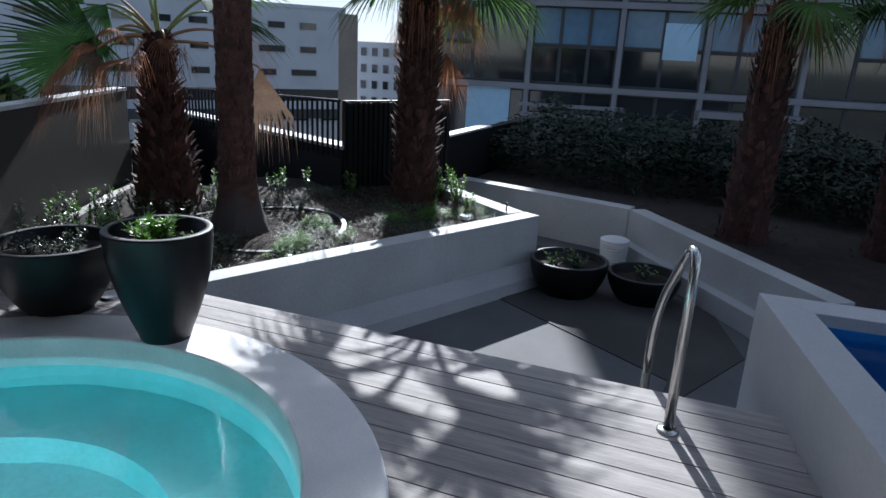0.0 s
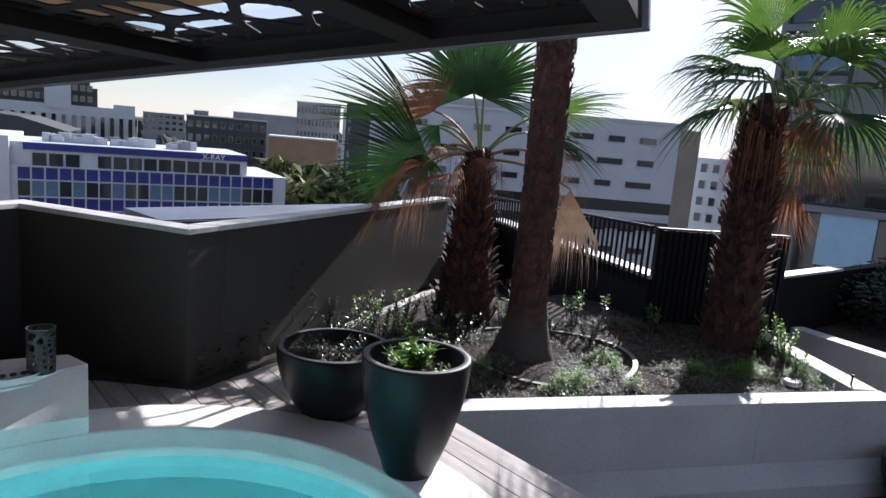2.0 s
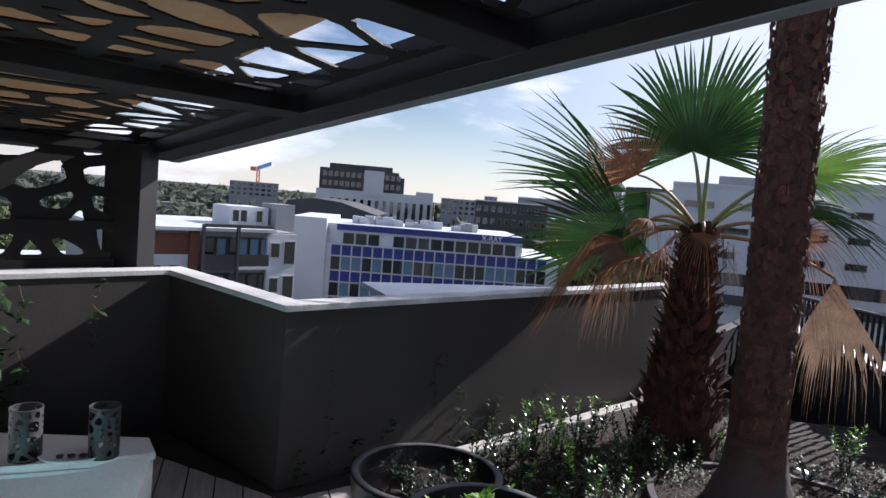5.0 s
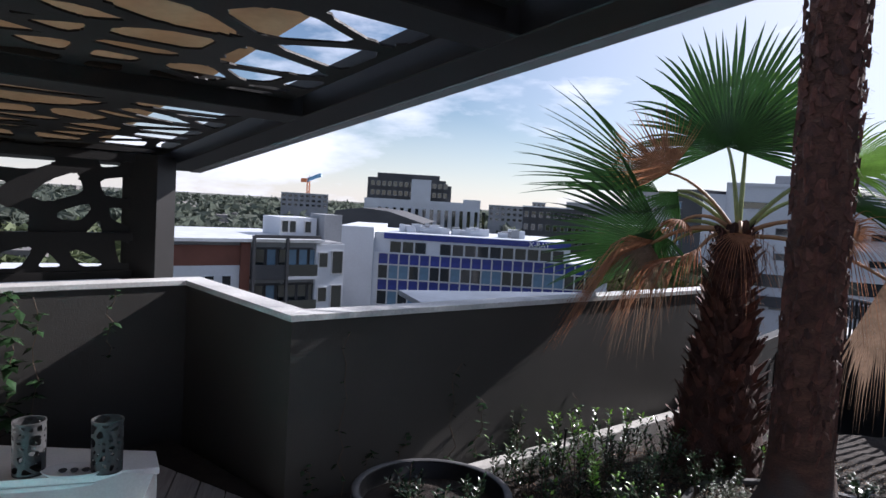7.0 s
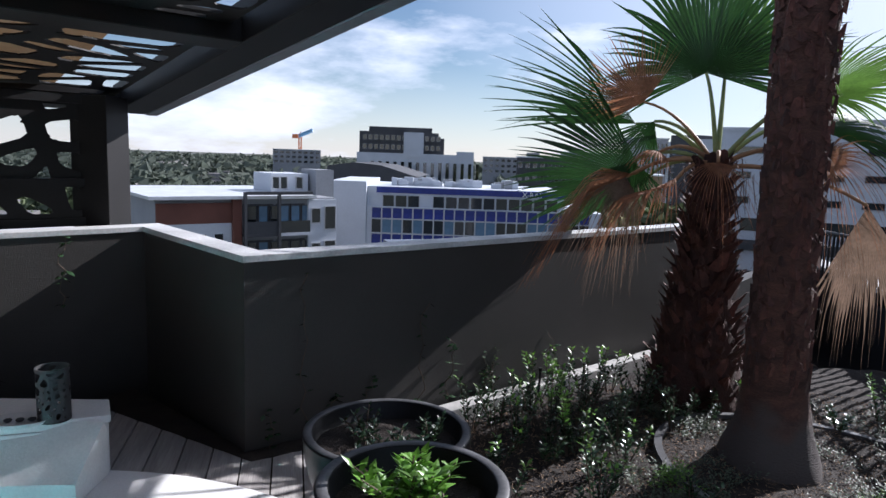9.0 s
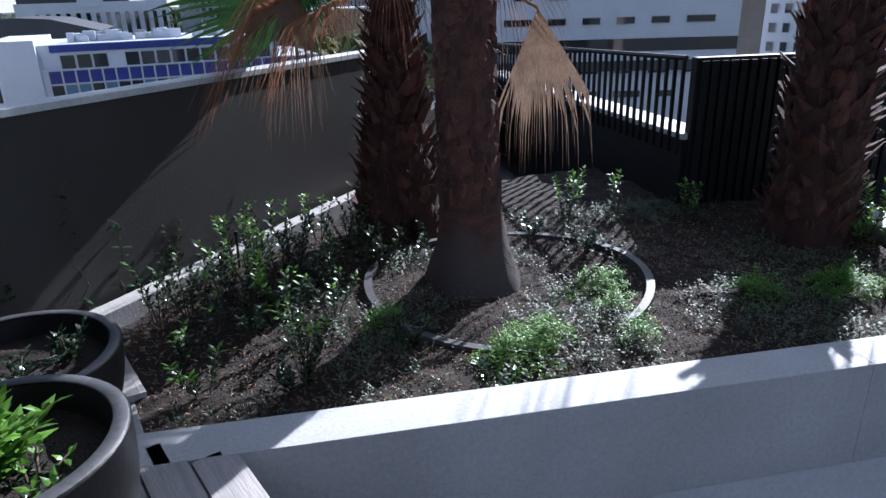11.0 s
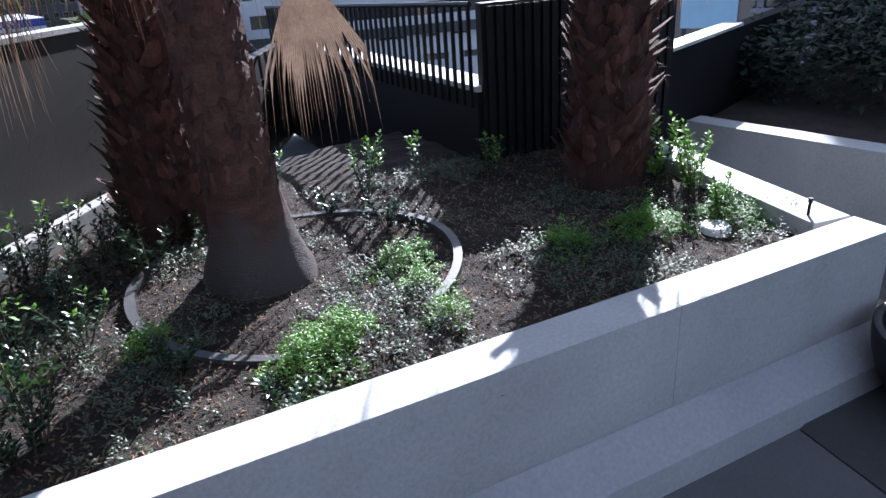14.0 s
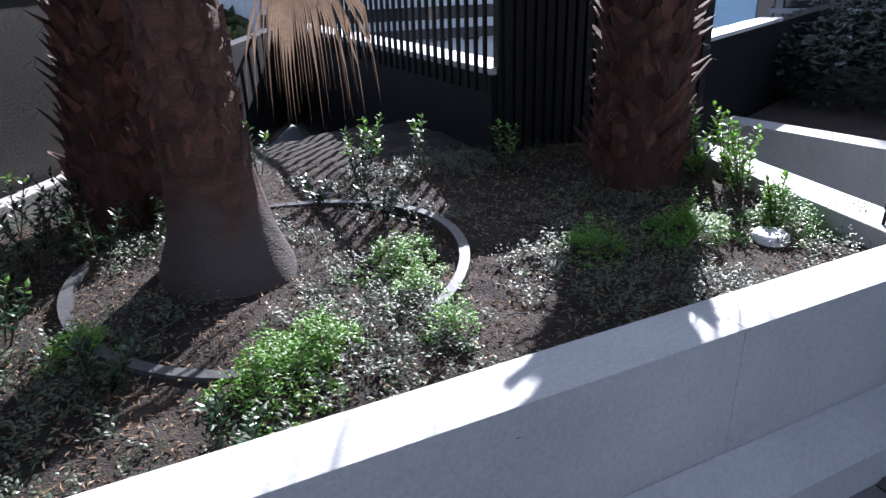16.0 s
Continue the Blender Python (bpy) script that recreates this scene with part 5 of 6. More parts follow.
rows = [("panel", 1.15), ("pane", 1.45), ("panel", 1.15), ("pane", 1.45), ("panel", 1.15), ("pane", 1.45)]
for kind_, h in rows:
    u = 1.6
    while u + px < OL - 0.3:
        if kind_ == "panel":
            window_at(off, oa, ob_, u + px / 2, z - h / 2, px, h, M_BLUE, M_PALE, name="blue_panel")
        else:
            window_at(off, oa, ob_, u + px / 2, z - h / 2, px, h, M_GLASSB if rb2.random() < 0.4 else M_GLASSD, M_PALE)
        u += px
    z -= h
u = 2.6
while u < u_top - 1.2:
    if 0 <= (u - 2.6) % 5.0 < 3.0 or u > u_top * 0.5:
        window_at(off, oa + Vector((0, 0.5)), ob_ + Vector((0, 0.5)), u + 0.6, zu - 1.55, 1.2, 1.5)
    u += 1.25
cur = bpy.data.curves.new("sign_text", "FONT")
cur.body, cur.size, cur.extrude = "X-RAY", 0.72, 0.03
cur.materials.append(M_SIGN)
tx = new("sign", cur)
dd = (ob_ - oa).normalized()
pp = oa + dd * (u_top - 4.2) + Vector((0, 0.2))
tx.location, tx.rotation_euler = (pp.x, pp.y - 0.05, zu - 0.6), (math.pi / 2, 0, math.atan2(dd.y, dd.x))
tx.parent = off
tagged(tx, "white capital letters X-RAY on the blue band")
for i in range(46):
    u = 3 + rb2.random() * (u_top - 8)
    w, h = rb2.uniform(0.5, 1.0), rb2.uniform(0.4, 0.9)
    o = front_box("air_conditioner", oa, ob_, u, u + w, zu, zu + h, -3 - rb2.random() * 2, M_BWHITE if rb2.random() < 0.8 else M_BGREY, off, depth=0.6)
endw = front_box("end_wall", oa, ob_, -2.4, 1.1, -24, zu + 0.45, 0.3, M_BWHITE, off, "tall white end wall", depth=13)
V, Fc = [], []

# apartments with balconies
apt = thing("apartment_building", "brown brick and white apartment building with dark framed balconies", "apartment building")
D = 52
za = far_z(D, -3.95)
aa, ab = far(-27.6, D), far(-13.4, D * 1.1)
AL = (ab - aa).length
block("wall", aa, ab, 14, -24, za - 0.25, M_BGREY, apt, "grey wall")
front_box("roof", aa, ab, -0.6, AL * 0.86, za - 0.25, za, 0.7, M_ROOF, apt, "pale flat roof", depth=15)
front_box("brick_band", aa, ab, 0, AL * 0.42, za - 2.1, za - 0.55, 0.25, M_BRICK, apt, "brown brick band")
front_box("white_panel", aa, ab, 0.6, AL * 0.38, za - 7, za - 2.1, 0.24, M_BWHITE, apt, "white rendered wall")
front_box("brick_pier", aa, ab, AL * 0.38, AL * 0.43, -24, za - 0.3, 0.5, M_BRICK, apt, "brown brick pier")
for t, zz in ((0.22, 3.4), (0.31, 3.4), (0.26, 6.2), (0.33, 6.2)):
    window_at(apt, aa, ab, AL * t, za - zz, 0.8, 1.1, mf=M_BWHITE, proud=0.28)
for i in range(2):
    u0 = AL * (0.445 + 0.19 * i)
    u1 = u0 + AL * 0.175
    for zz in range(4):
        zt = za - 0.7 - 2.9 * zz
        # No hollow here: a flat panel whose dark colour is the balcony's shade.
        front_box("balcony_shade_panel", aa, ab, u0, u1, zt - 2.2, zt, 0.02, M_BDARK, apt, "flat dark panel painted as the shade of a balcony recess")
        for j in range(3):
            window_at(apt, aa, ab, u0 + 0.7 + j * 0.95, zt - 1.0, 0.85, 1.8, M_GLASSB if rb2.random() < 0.5 else M_GLASSD, M_BDARK, 0.09)
        front_box("balcony_slab", aa, ab, u0 - 0.1, u1 + 0.1, zt - 2.5, zt - 2.25, 1.1, M_BWHITE if i else M_BDARK, apt, "balcony slab", depth=1.2)
        front_box("balustrade", aa, ab, u0, u1, zt - 2.25, zt - 1.3, 1.08, M_GLASSD if i else M_BDARK, apt, "balcony balustrade", depth=0.06)
    front_box("frame_post", aa, ab, u0 - 0.25, u0 - 0.05, -24, za + 0.3, 1.2, M_BDARK, apt, "dark frame post")
front_box("frame_head", aa, ab, AL * 0.44, AL * 0.82, za + 0.1, za + 0.35, 1.2, M_BDARK, apt, "dark frame head")
front_box("white_bay", aa, ab, AL * 0.82, AL * 1.0, -24, za - 0.35, 0.4, M_BWHITE, apt, "white rendered bay")
for zz in (1.7, 4.6, 7.5):
    window_at(apt, aa, ab, AL * 0.865, za - zz, 0.9, 1.3, proud=0.45)
    window_at(apt, aa, ab, AL * 0.955, za - zz - 0.2, 1.1, 2.0, proud=0.45)
front_box("roof_room", aa, ab, AL * 0.72, AL * 0.96, za, za + 1.6, -4, M_BWHITE, apt, "white roof room", depth=4)
front_box("roof_room", aa, ab, AL * 0.98, AL * 1.1, za - 0.4, za + 2.0, -3, M_BGREY, apt, "grey roof room", depth=3)
for t in (0.75, 0.8, 0.9):
    window_at(apt, aa, ab, AL * t, za + 0.8, 0.7, 1.1, proud=-4.05 + 0.1)

# tower
tow = thing("tower_block", "pale tower with narrow window slots and a dark stepped top", "tower block")
D = 190
ta, tb, tc_ = far(-11.9, D), far(-4.0, D), far(-1.9, D)
z1, z2 = far_z(D, 0.15), far_z(D, 2.3)
block("wall", ta, far(-3.4, D), 22, -24, z1, M_BWHITE, tow, "pale lower wall")
block("side_wing", far(-3.4, D), tc_, 20, -24, far_z(D, 0.75) - 1, M_BWHITE, tow, "pale side wing")
block("dark_top", ta + Vector((0.5, 1)), far(-5.0, D) + Vector((0, 1)), 16, z1, z2 - 1.2, M_BDARK, tow, "dark stepped top")
block("dark_cap", far(-11.0, D) + Vector((0, 2)), far(-5.6, D) + Vector((0, 2)), 12, z2 - 1.2, z2 + 0.2, M_BDARK, tow, "dark roof plant room")
block("dark_shoulder", far(-6.1, D) + Vector((0, 1)), far(-4.5, D) + Vector((0, 1)), 12, z1, z2 - 2.6, M_BDARK, tow, "dark stepped shoulder")
block("pale_core", far(-7.9, D) - Vector((0, 0.8)), far(-6.2, D) - Vector((0, 0.8)), 8, z1 - 1, z2 - 1.2, M_BWHITE, tow, "pale core wall")
TL = (tc_ - ta).length
for i in range(15):
    front_box("window_slot", ta, tc_, 4 + i * TL / 15.6, 4.9 + i * TL / 15.6, -14, z1 - 2.4, 0.15, M_GLASSD, tow, "narrow dark window slot")
for i in range(14):
    for j in range(2):
        window_at(tow, ta + Vector((0.5, 1)), tc_ + Vector((0, 1)), 1.5 + i * 1.6, z1 + 1.7 + j * 2.6, 1.2, 1.5, M_GLASSD, M_BGREY, 0.1)
shed = thing("warehouse", "dark curved warehouse roof between the tower and the offices", "warehouse")
sa_, sb_ = far(-14.4, 120), far(-6.6, 120)
prof = [(0, -0.9), (0.02, 0.2), (0.3, 0.9), (0.6, 0.5), (1, -1.4)]
V, Fc = [], []
for t, zz in prof:
    p = sa_ + (sb_ - sa_) * t
    V += [(p.x, p.y, -24), (p.x, p.y, far_z(120, -0.75) + zz - 0.9), (p.x, p.y + 20, far_z(120, -0.75) + zz - 0.9)]
for i in range(len(prof) - 1):
    a = i * 3
    Fc += [(a, a + 3, a + 4, a + 1), (a + 1, a + 4, a + 5, a + 2)]
put("roof_shell", mesh_of("roof_shell", V, Fc, M_BDARK), shed)

# crane
crane = thing("tower_crane", "distant tower crane with a blue and orange jib", "crane")
c0 = far(-16.7, 500)
V, Fc = [], []
for dx in (-0.9, 0.9):
    for dy in (-0.9, 0.9):
        tube_geo(V, Fc, [(c0.x + dx, c0.y + dy, -24), (c0.x + dx, c0.y + dy, far_z(500, 1.2))], 0.25, 4)
for i in range(10):
    z = -20 + i * 3.6
    tube_geo(V, Fc, [(c0.x - 0.9, c0.y - 0.9, z), (c0.x + 0.9, c0.y - 0.9, z + 3.6)], 0.18, 4)
put("mast", mesh_of("mast", V, Fc, M_ORANGE), crane)
V, Fc = [], []
zt = far_z(500, 1.2)
for o in ((0, 0), (0, 1.8), (0, 0.9)):
    tube_geo(V, Fc, [(c0.x - 1, c0.y, zt + o[1]), (c0.x + 10.5, c0.y - 4, zt + 4.2 + o[1])], 0.6, 4)
for i in range(9):
    t, t2 = i / 9, (i + 1) / 9
    tube_geo(V, Fc, [(c0.x - 1 + 11.5 * t, c0.y - 4 * t, zt + 4.2 * t), (c0.x - 1 + 11.5 * t2, c0.y - 4 * t2, zt + 4.2 * t2 + 1.8)], 0.25, 4)
put("jib", mesh_of("jib", V, Fc, mat("pale_blue_crane_paint", (0.2, 0.4, 0.6), 0.5)), crane)
V, Fc = [], []
box_geo(V, Fc, (c0.x - 3.5, c0.y, zt + 0.6), (4, 2, 3))
put("counterweight", mesh_of("counterweight", V, Fc, M_ORANGE), crane)

# metal roof just beyond the wall
for a, b, dp, zt, m_, lab in (((-1.0, 8.4), (3.2, 10.2), 1.1, 0.0, M_BDARK, "dark flat roof edge below the parapet"), ((0.2, 10.4), (5.2, 12.6), 1.4, 0.06, M_ROOFD, "pale metal canopy roof below the parapet")):
    r_ = thing("canopy_roof", lab, "roof")
    a, b = Vector(a), Vector(b)
    block("roof_sheet", a, b, dp, zt - 0.08, zt, m_, r_)
    block("fascia", a - Vector((0, 0.06)), b - Vector((0, 0.06)), 0.05, zt - 0.45, zt - 0.02, M_BDARK, r_, "dark fascia")
    block("support_wall", a + Vector((0.3, 0.5)), b + Vector((-0.3, 0.2)), dp - 0.5, -24, zt - 0.08, M_BGREY, r_, "grey supporting wall")

# hospital-like white building
hos = thing("hospital_building", "large white building with rows of narrow dark windows", "hospital building")
D = 88
ha, hb = far(18.0, D * 0.98), far(43.0, D * 1.04)
HL = (hb - ha).length
zt = far_z(D, 2.7)
block("wall", ha, hb, 18, -24, zt, M_BWHITE, hos, "white rendered wall")
hw0, hw1 = far(14.3, D * 1.0), far(18.0, D * 0.98)
block("dark_wing", hw0, hw1 + Vector((-2.6, 0)), 14, -24, far_z(D, 2.3), M_BDARK, hos, "dark glazed corner wing")
block("wing_wall", hw1 + Vector((-2.6, -0.2)), hw1 + Vector((0, -0.2)), 14, -24, far_z(D, 2.0), M_BWHITE, hos, "white corner wall")
front_box("roof_plant", ha, hb, 5, HL * 0.6, zt, zt + 1.6, -4, M_BGREY, hos, "grey rooftop plant room", depth=8)
front_box("parapet", ha, hb, 0, HL, zt, zt + 0.4, 0.15, M_BWHITE, hos, "white parapet")
for j in range(6):
    z = zt - 2.2 - 2.9 * j
    if j in (3,):
        front_box("dark_band", ha, hb, 3, HL - 1, z - 0.7, z + 0.8, 0.05, M_GLASSD, hos, "dark glazed band")
        continue
    u = 1.5
    i = 0
    while u < HL - 3:
        w = 2.2 if (i * 7 + j * 3) % 5 else 3.4
        window_at(hos, ha, hb, u + w / 2, z, w, 0.85, M_GLASSD, M_BGREY, 0.06)
        u += w + 1.9
        i += 1
for j in range(8):
    for i in range(2):
        window_at(hos, hw0, hw1, 1.2 + i * 1.7, far_z(D, 2.0) - 1.5 - 1.5 * j, 1.5, 0.9, M_GLASSB if (i + j) % 3 == 0 else M_GLASSD, M_BGREY, 0.3)
front_box("street_canopy", ha, hb, 0, HL, -8.2, -7.0, 0.6, M_BDARK, hos, "dark street level canopy")

# slender concrete column, white flats, mid-distance blocks
col = thing("concrete_shaft", "plain slender concrete shaft in front of white flats", "concrete shaft")
block("shaft", far(42.4, 60), far(44.0, 60), 1.6, -24, far_z(60, 2.4), mat("warm_concrete", (0.3, 0.26, 0.22), 0.85, 0.12, 0.5, 8, 0.03), col)
fla = thing("block_of_flats", "white block of flats with small square windows", "block of flats")
fa_, fb_ = far(43.0, 100), far(49.5, 96)
block("wall", fa_, fb_, 12, -24, far_z(98, 0.3), M_BWHITE, fla)
for i in range(6):
    for j in range(5):
        window_at(fla, fa_, fb_, 1.2 + i * 1.7, far_z(98, 0.3) - 1.4 - 2.3 * j, 0.9, 1.2, M_GLASSD, M_BGREY, 0.05)
for nm, lab, az0, az1, D, el, m_, nw in (
        ("brick_building", "low tan brick building beyond the trees", 8.2, 13.8, 150, -1.0, M_TAN, 0),
        ("dark_office_building", "dark glazed office building in the distance", 1.8, 8.0, 170, 0.15, M_BDARK, 10),
        ("louvred_building", "pale louvred building in the distance", 10.4, 14.0, 180, 2.0, M_BGREY, 12),
        ("pale_building", "pale long building in the distance", 5.4, 11.0, 220, 0.7, M_BGREY, 0),
        ("grey_office_building", "distant grey block on the skyline", -18.9, -15.0, 480, 0.15, M_BGREY, 8),
        ("distant_block", "distant pale tower on the skyline", -31.0, -29.9, 900, 0.2, M_BWHITE, 4),
        ("distant_block", "distant grey block on the skyline", -1.2, 1.8, 400, 0.1, M_BGREY, 6),
        ("distant_block", "distant pale block on the skyline", 2.5, 3.6, 420, 0.55, M_BGREY, 3),
        ("white_shed", "long pale shed roof by the park", -39, -29, 75, -7.0, M_ROOF, 0),
        ("white_shed", "pale shed roof by the park", -46, -38, 60, -9.5, M_ROOF, 0),
        ("white_terrace", "white rendered building with a pale roof", -24, -20.5, 110, -3.6, M_BWHITE, 4)):
    t_ = thing(nm, lab, "building")
    a, b = far(az0, D), far(az1, D)
    L_ = (b - a).length
    zt = far_z(D, el)
    block("wall", a, b, D * 0.1, -24, zt, m_, t_)
    block("roof", a - Vector((0.2, 0.2)), b + Vector((0.2, -0.2)), D * 0.1 + 0.4, zt, zt + 0.3, M_ROOF, t_)
    for i in range(nw):
        for j in range(3):
            window_at(t_, a, b, L_ * (i + 0.5) / nw, zt - 1.8 - 3.2 * j, L_ / nw * 0.6, 1.6, M_GLASSD, M_BGREY, 0.05)


# trees and houses of the suburb
def foliage(V, Fc, c, r, h, rg, n):
    for _ in range(n):
        q, e = rg.uniform(0, 6.283), rg.uniform(-0.5, 1.5)
        p = c + Vector((math.cos(q) * math.cos(e) * r, math.sin(q) * math.cos(e) * r, math.sin(e) * h)) * rg.uniform(0.55, 1.0)
        s = r * rg.uniform(0.16, 0.4)
        k = len(V)
        for _i in range(6):
            V.append(p + Vector((rg.gauss(0, 1), rg.gauss(0, 1), rg.gauss(0, 0.8))) * s)
        Fc.extend([(k, k + 1, k + 2), (k + 3, k + 4, k + 5), (k, k + 3, k + 5), (k + 1, k + 2, k + 4)])


rt = random.Random(15)
V, Fc = [], []
VF, FF = [], []
for i in range(3600):
    az, D = rt.uniform(-62, 52), 110 * math.exp(rt.random() * 2.7)
    if D < 190 and az > -17:
        continue
    p = far(az, D)
    r = min(rt.uniform(3, 6) * (1 + D / 1500), 9.0)
    if D < 320:
        r *= 0.75
        foliage(V, Fc, Vector((p.x, p.y, -24 + r * 0.9)), r * 1.3, r * 0.9, rt, 40)
    # Beyond 320 m the trees take the colour with haze painted in.
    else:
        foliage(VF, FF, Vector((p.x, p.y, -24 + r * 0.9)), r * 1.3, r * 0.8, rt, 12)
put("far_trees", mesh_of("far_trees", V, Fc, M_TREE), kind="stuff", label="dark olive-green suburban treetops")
put("distant_woods", mesh_of("distant_woods", VF, FF, M_TREEF), kind="stuff", label="grey-green treetops out to the horizon, haze tinted into their colour")
V, Fc = [], []
for i in range(300):
    az, D = rt.uniform(-62, 52), 140 * math.exp(rt.random() * 2.8)
    p = far(az, D)
    s = rt.uniform(6, 16) * (1 + D / 2000)
    box_geo(V, Fc, (p.x, p.y, -24 + s * 0.25), (s, s * 0.6, s * 0.5 * rt.uniform(0.5, 1.3)), rt.uniform(-0.5, 0.5))
put("far_houses", mesh_of("far_houses", V, Fc, mat("pale_far_roofs", (0.2, 0.19, 0.185), 0.8, 0.2, 0.1, 1, 0, island=True)), kind="stuff", label="scattered pale roofs of the suburb")
for i in range(26):
    az, D = rt.uniform(1.5, 17), rt.uniform(72, 105)
    p = far(az, D)
    tr = thing("street_tree", "rounded yellow-green street tree with an uneven crown", "tree", (p.x, p.y, -24), "street trees")
    zt = far_z(D, rt.uniform(-5.2, -2.9)) + 24
    V, Fc = [], []
    tube_geo(V, Fc, [(0, 0, 0), (0.2, 0, zt * 0.5), (0.1, 0.1, zt * 0.85)], 0.35, 7, 0.12)
    for k in range(4):
        q = k * 1.6
        tube_geo(V, Fc, [(0.2, 0, zt * 0.5), (math.cos(q) * 2, math.sin(q) * 2, zt * 0.8)], 0.14, 5, 0.05)
    put("trunk", mesh_of("trunk", V, Fc, M_STEM), tr)
    V, Fc = [], []
    for k in range(5):
        foliage(V, Fc, Vector((rt.uniform(-2, 2), rt.uniform(-2, 2), zt - 3 + rt.uniform(-1.5, 0.5))), 2.4, 2.2, rt, 70)
    put("crown", mesh_of("crown", V, Fc, M_TREEY if i % 3 else M_TREE), tr)

# glazed apartment facade to the east
fac = thing("glass_apartment_facade", "shaded apartment building with pale frames and dark reflective glass", "apartment building")
D = 27.0
ce = far(63, D)
fu = Vector((math.cos(radians(63)), -math.sin(radians(63))))
g0, g1 = ce - fu * 6.6, ce + fu * 30
# Roof heights and their step are unseen, set to shape where sunlight falls.
block("wall", g0, g0 + fu * 2.2, 12, -24, 12.4, M_BDARK, fac, "dark inner wall")
block("tall_wall", g0 + fu * 2.2, g1, 12, -24, 27, M_BDARK, fac, "dark inner wall, raised out of view to block the sun")
vs_ = [6.6 + D * math.tan(radians(a - 63)) for a in (59.1, 66.7, 73.6)]
bays = [0.0, vs_[0], vs_[1], vs_[2]] + [vs_[2] + 3.6 * i for i in range(1, 7)]
zb = 0.18
for z in [zb + 3.28 * k for k in range(-2, 4)]:
    front_box("floor_beam", g0, g1, 0, 36.6, z - 0.11, z + 0.13, 0.45, M_BEAM, fac, "pale grey floor beam", depth=0.44)
for i, u in enumerate(bays):
    front_box("column", g0, g1, u - 0.09, u + 0.11, -24, 11.1 if u < 4 else 14, 0.42, M_BEAM, fac, "pale grey column", depth=0.41)
for i, (u0, u1) in enumerate(zip(bays, bays[1:])):
    for k in range(-2, 3):
        z0 = zb + 3.28 * k + 0.13
        npn = 2 if i % 2 == 0 else 3
        w = (u1 - u0 - 0.2) / npn
        for j in range(npn):
            blue = (k >= 0 and ((i == 1 and j < 3) or (i in (2, 3) and j < 2) or (i in (4, 5) and j == 1) or (i == 0 and j == 0)))
            uu = u0 + 0.11 + w * (j + 0.5)
            # Upper halves carry the painted blue sky reflection.
            if blue:
                window_at(fac, g0, g1, uu, z0 + 2.3, w, 1.5, M_GLASSB, M_BDARK, 0.12, "blue_pane")
                window_at(fac, g0, g1, uu, z0 + 0.78, w, 1.5, M_GLASSD, M_BDARK, 0.12)
            else:
                window_at(fac, g0, g1, uu, z0 + 1.53, w, 3.0, M_GLASSD, M_BDARK, 0.12)
lobby = far(54.2, 26)
# Two bright panes: reflection and glow are only painted colour.
front_box("lit_window", g0, g1, 2.28, 4.10, -1.88, 0.19, 0.3, M_SKYP, fac, "window with its brightness painted in pale blue")
front_box("sky_reflection_window", g0, g1, 10.02, 11.32, 1.50, 2.89, 0.2, M_SKYP, fac, "window pane with a sky reflection painted pale blue")
for k in range(7):
    front_box("louvre", g0, g1, 4.5, 8.8, -3.0 + 0.4 * k, -2.85 + 0.4 * k, 0.5, M_BEAM, fac, "grey louvre", depth=0.1)
front_box("projecting_slab", g0, g1, 11.6, 15.5, -0.6, -0.35, 1.0, M_BEAM, fac, "projecting grey slab", depth=1.0)

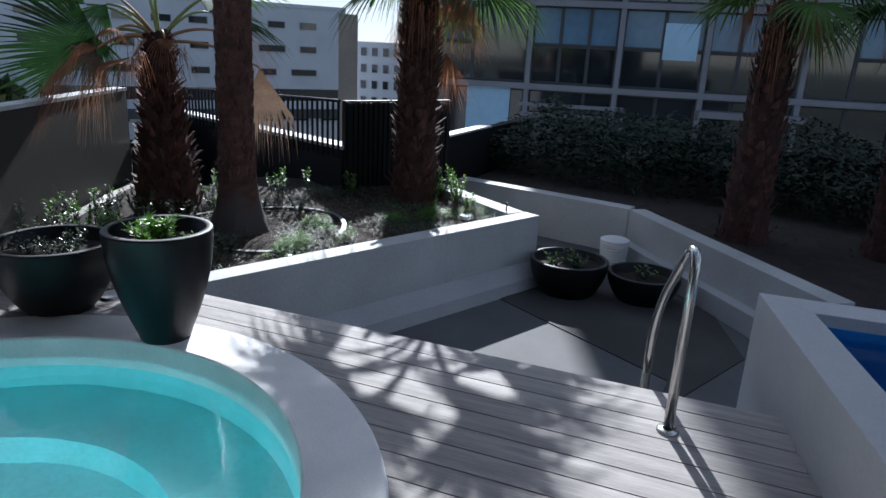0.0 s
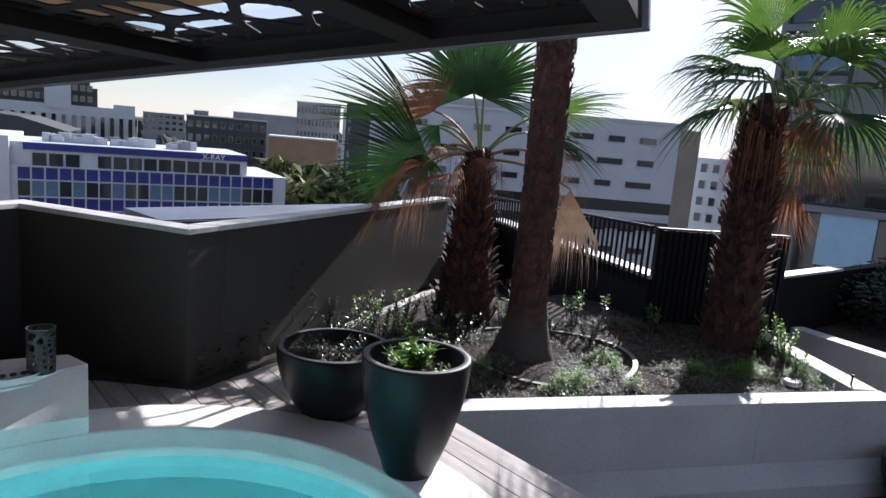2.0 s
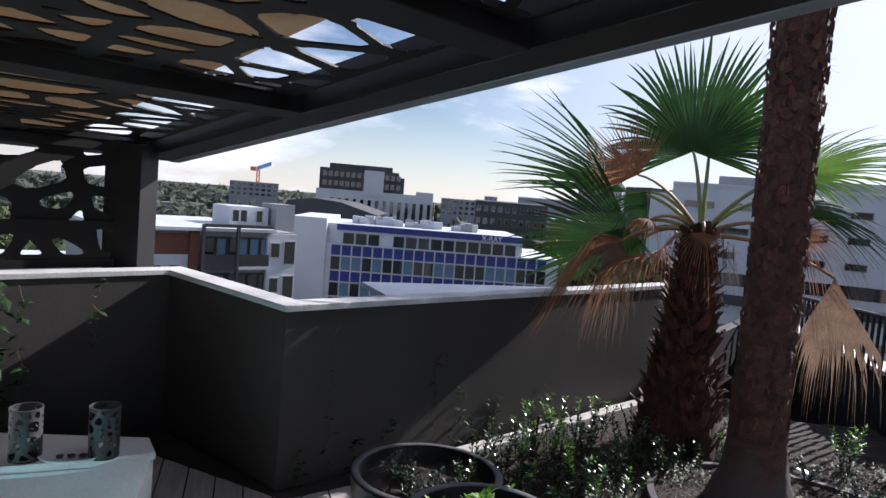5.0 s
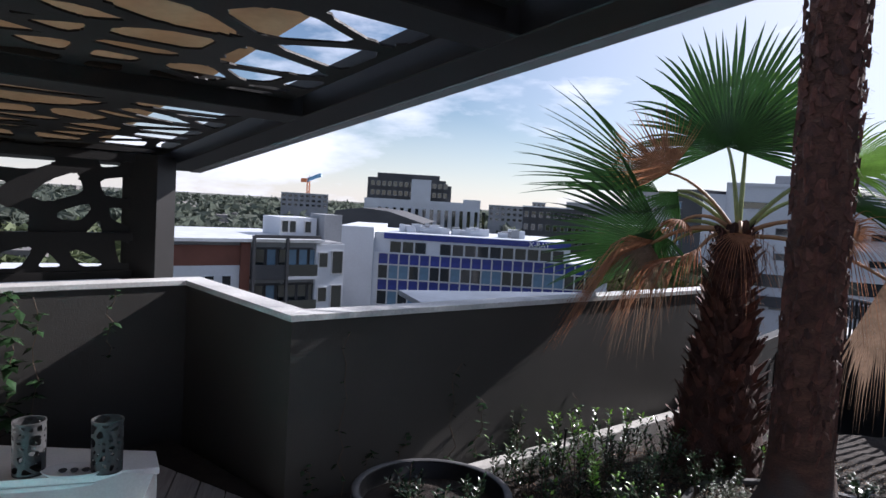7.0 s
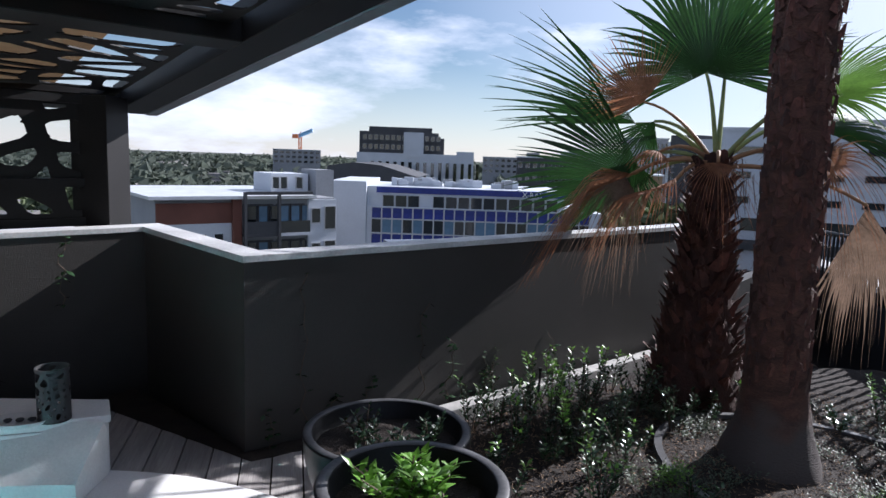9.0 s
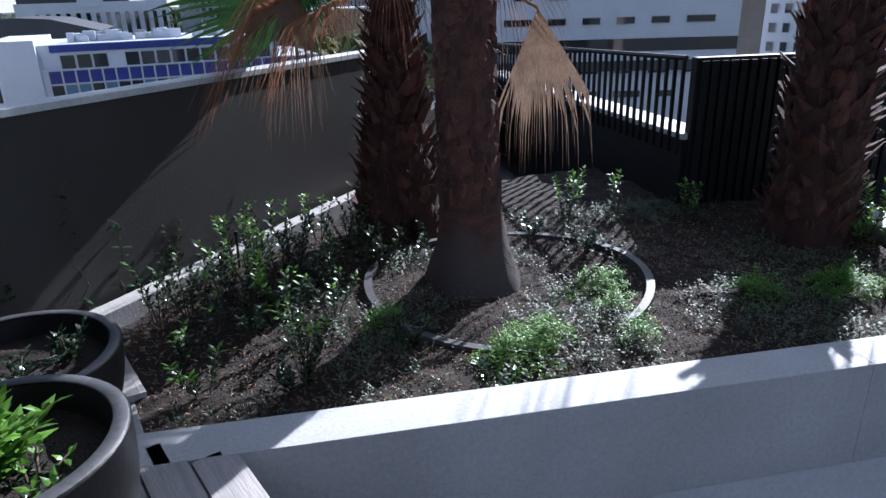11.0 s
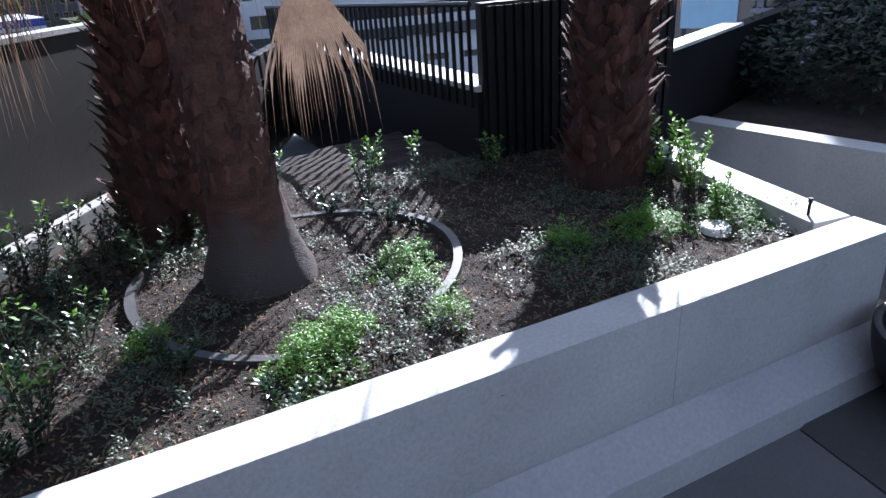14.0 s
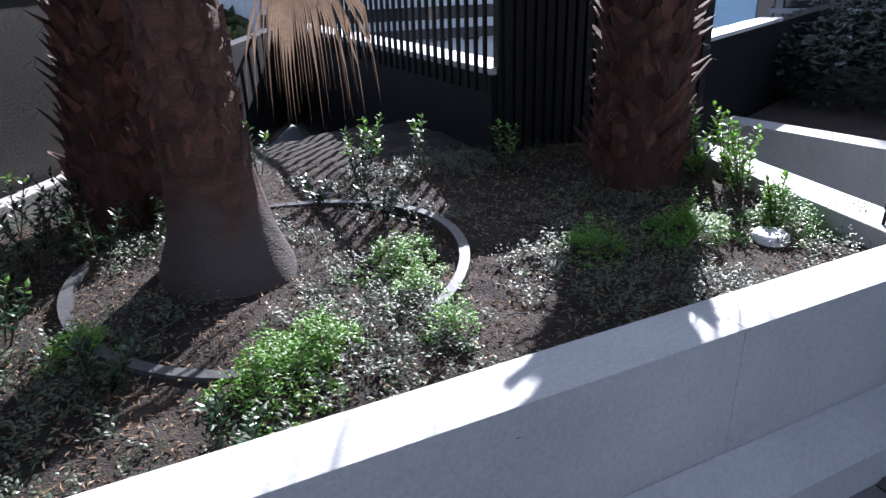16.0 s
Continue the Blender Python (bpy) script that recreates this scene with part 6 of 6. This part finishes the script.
# deck boards
deck = prism("deck", [(-4, 3.58), (-4, 4.2), (-0.9, 4.6), (0.9, 4.5), (1.3, 4.4), (1.6, 3.58)], -0.3, -0.2, M_JOIST, label="weathered grey timber deck on dark joists", bevel=0)
for poly in ([(-4, 0.6), (-1.63, 0.6), (-1.63, 3.577), (-4, 3.577)], [(1.38, 0.6), (2.44, 0.6), (1.6, 3.577), (1.38, 3.577)], [(-4, -4.5), (1.1, -4.5), (0.0, -1.28), (2.58, 0.05), (2.45, 0.597), (-4, 0.597)]):
    prism("joist_frame", poly, -0.3, -0.2, M_JOIST, deck, bevel=0)
deck_poly = [Vector(p) for p in ((-3.1, 1.6), (-0.72, 4.52), (0.36, 3.91), (1.1, 4.47), (1.22, 4.3), (1.34, 3.5), (1.6, 3.335), (2.9, -0.8), (2.62, 0.08), (2.6, 0.075), (0.0, -1.27), (1.0, -4.4), (-3.1, -4.4))]
PITCH, GAP = 0.14, 0.008


def spans(v):
    """Stretches of the deck along a board's line."""
    xs = []
    for a, b in zip(deck_poly, deck_poly[1:] + deck_poly[:1]):
        va, vb = a.dot(DECK_N), b.dot(DECK_N)
        if (va > v) != (vb > v):
            t = (v - va) / (vb - va)
            xs.append(a.dot(DECK_D) * (1 - t) + b.dot(DECK_D) * t)
    xs.sort()
    out_ = [(xs[i], xs[i + 1]) for i in range(0, len(xs) - 1, 2)]
    cv, cu = Vector(SPA_C).dot(DECK_N), Vector(SPA_C).dot(DECK_D)
    h = (SPA_R1 - 0.03) ** 2 - (v - cv) ** 2
    if h > 0:
        h = math.sqrt(h)
        res = []
        for a, b in out_:
            if a < cu - h:
                res.append((a, min(b, cu - h), 0))
            if b > cu + h:
                res.append((max(a, cu + h), b, 1))
        return res
    return [(a, b, 0 if (a + b) / 2 < cu else 1) for a, b in out_]


for i in range(40):
    v1, v0 = DECK_V - PITCH * i - GAP / 2, DECK_V - PITCH * (i + 1) + GAP / 2
    samples = [v0, v0 * 0.67 + v1 * 0.33, v0 * 0.33 + v1 * 0.67, v1]
    sp = [spans(v) for v in samples]
    n = min(len(s) for s in sp)
    if n == 0 or len(set(len(s) for s in sp)) > 1:
        sp = [spans((v0 + v1) / 2)] * 4
        n = len(sp[0])
    for k in range(n):
        V, Fc = [], []
        for s, v in zip(sp, samples):
            a, b = s[k][0], s[k][1]
            for u in (a, b):
                V += [(u, v, -0.024), (u, v, 0.0 - (0.002 if v in (v0, v1) else 0))]
        for r in range(3):
            q = r * 4
            Fc += [(q + 1, q + 3, q + 7, q + 5), (q, q + 4, q + 6, q + 2), (q, q + 1, q + 5, q + 4), (q + 2, q + 6, q + 7, q + 3)]
        Fc += [(0, 2, 3, 1), (12, 13, 15, 14)]
        me = mesh_of("board", V, Fc, M_BOARD)
        put("board", me, deck).rotation_euler = (0, 0, math.atan2(DECK_D.y, DECK_D.x))
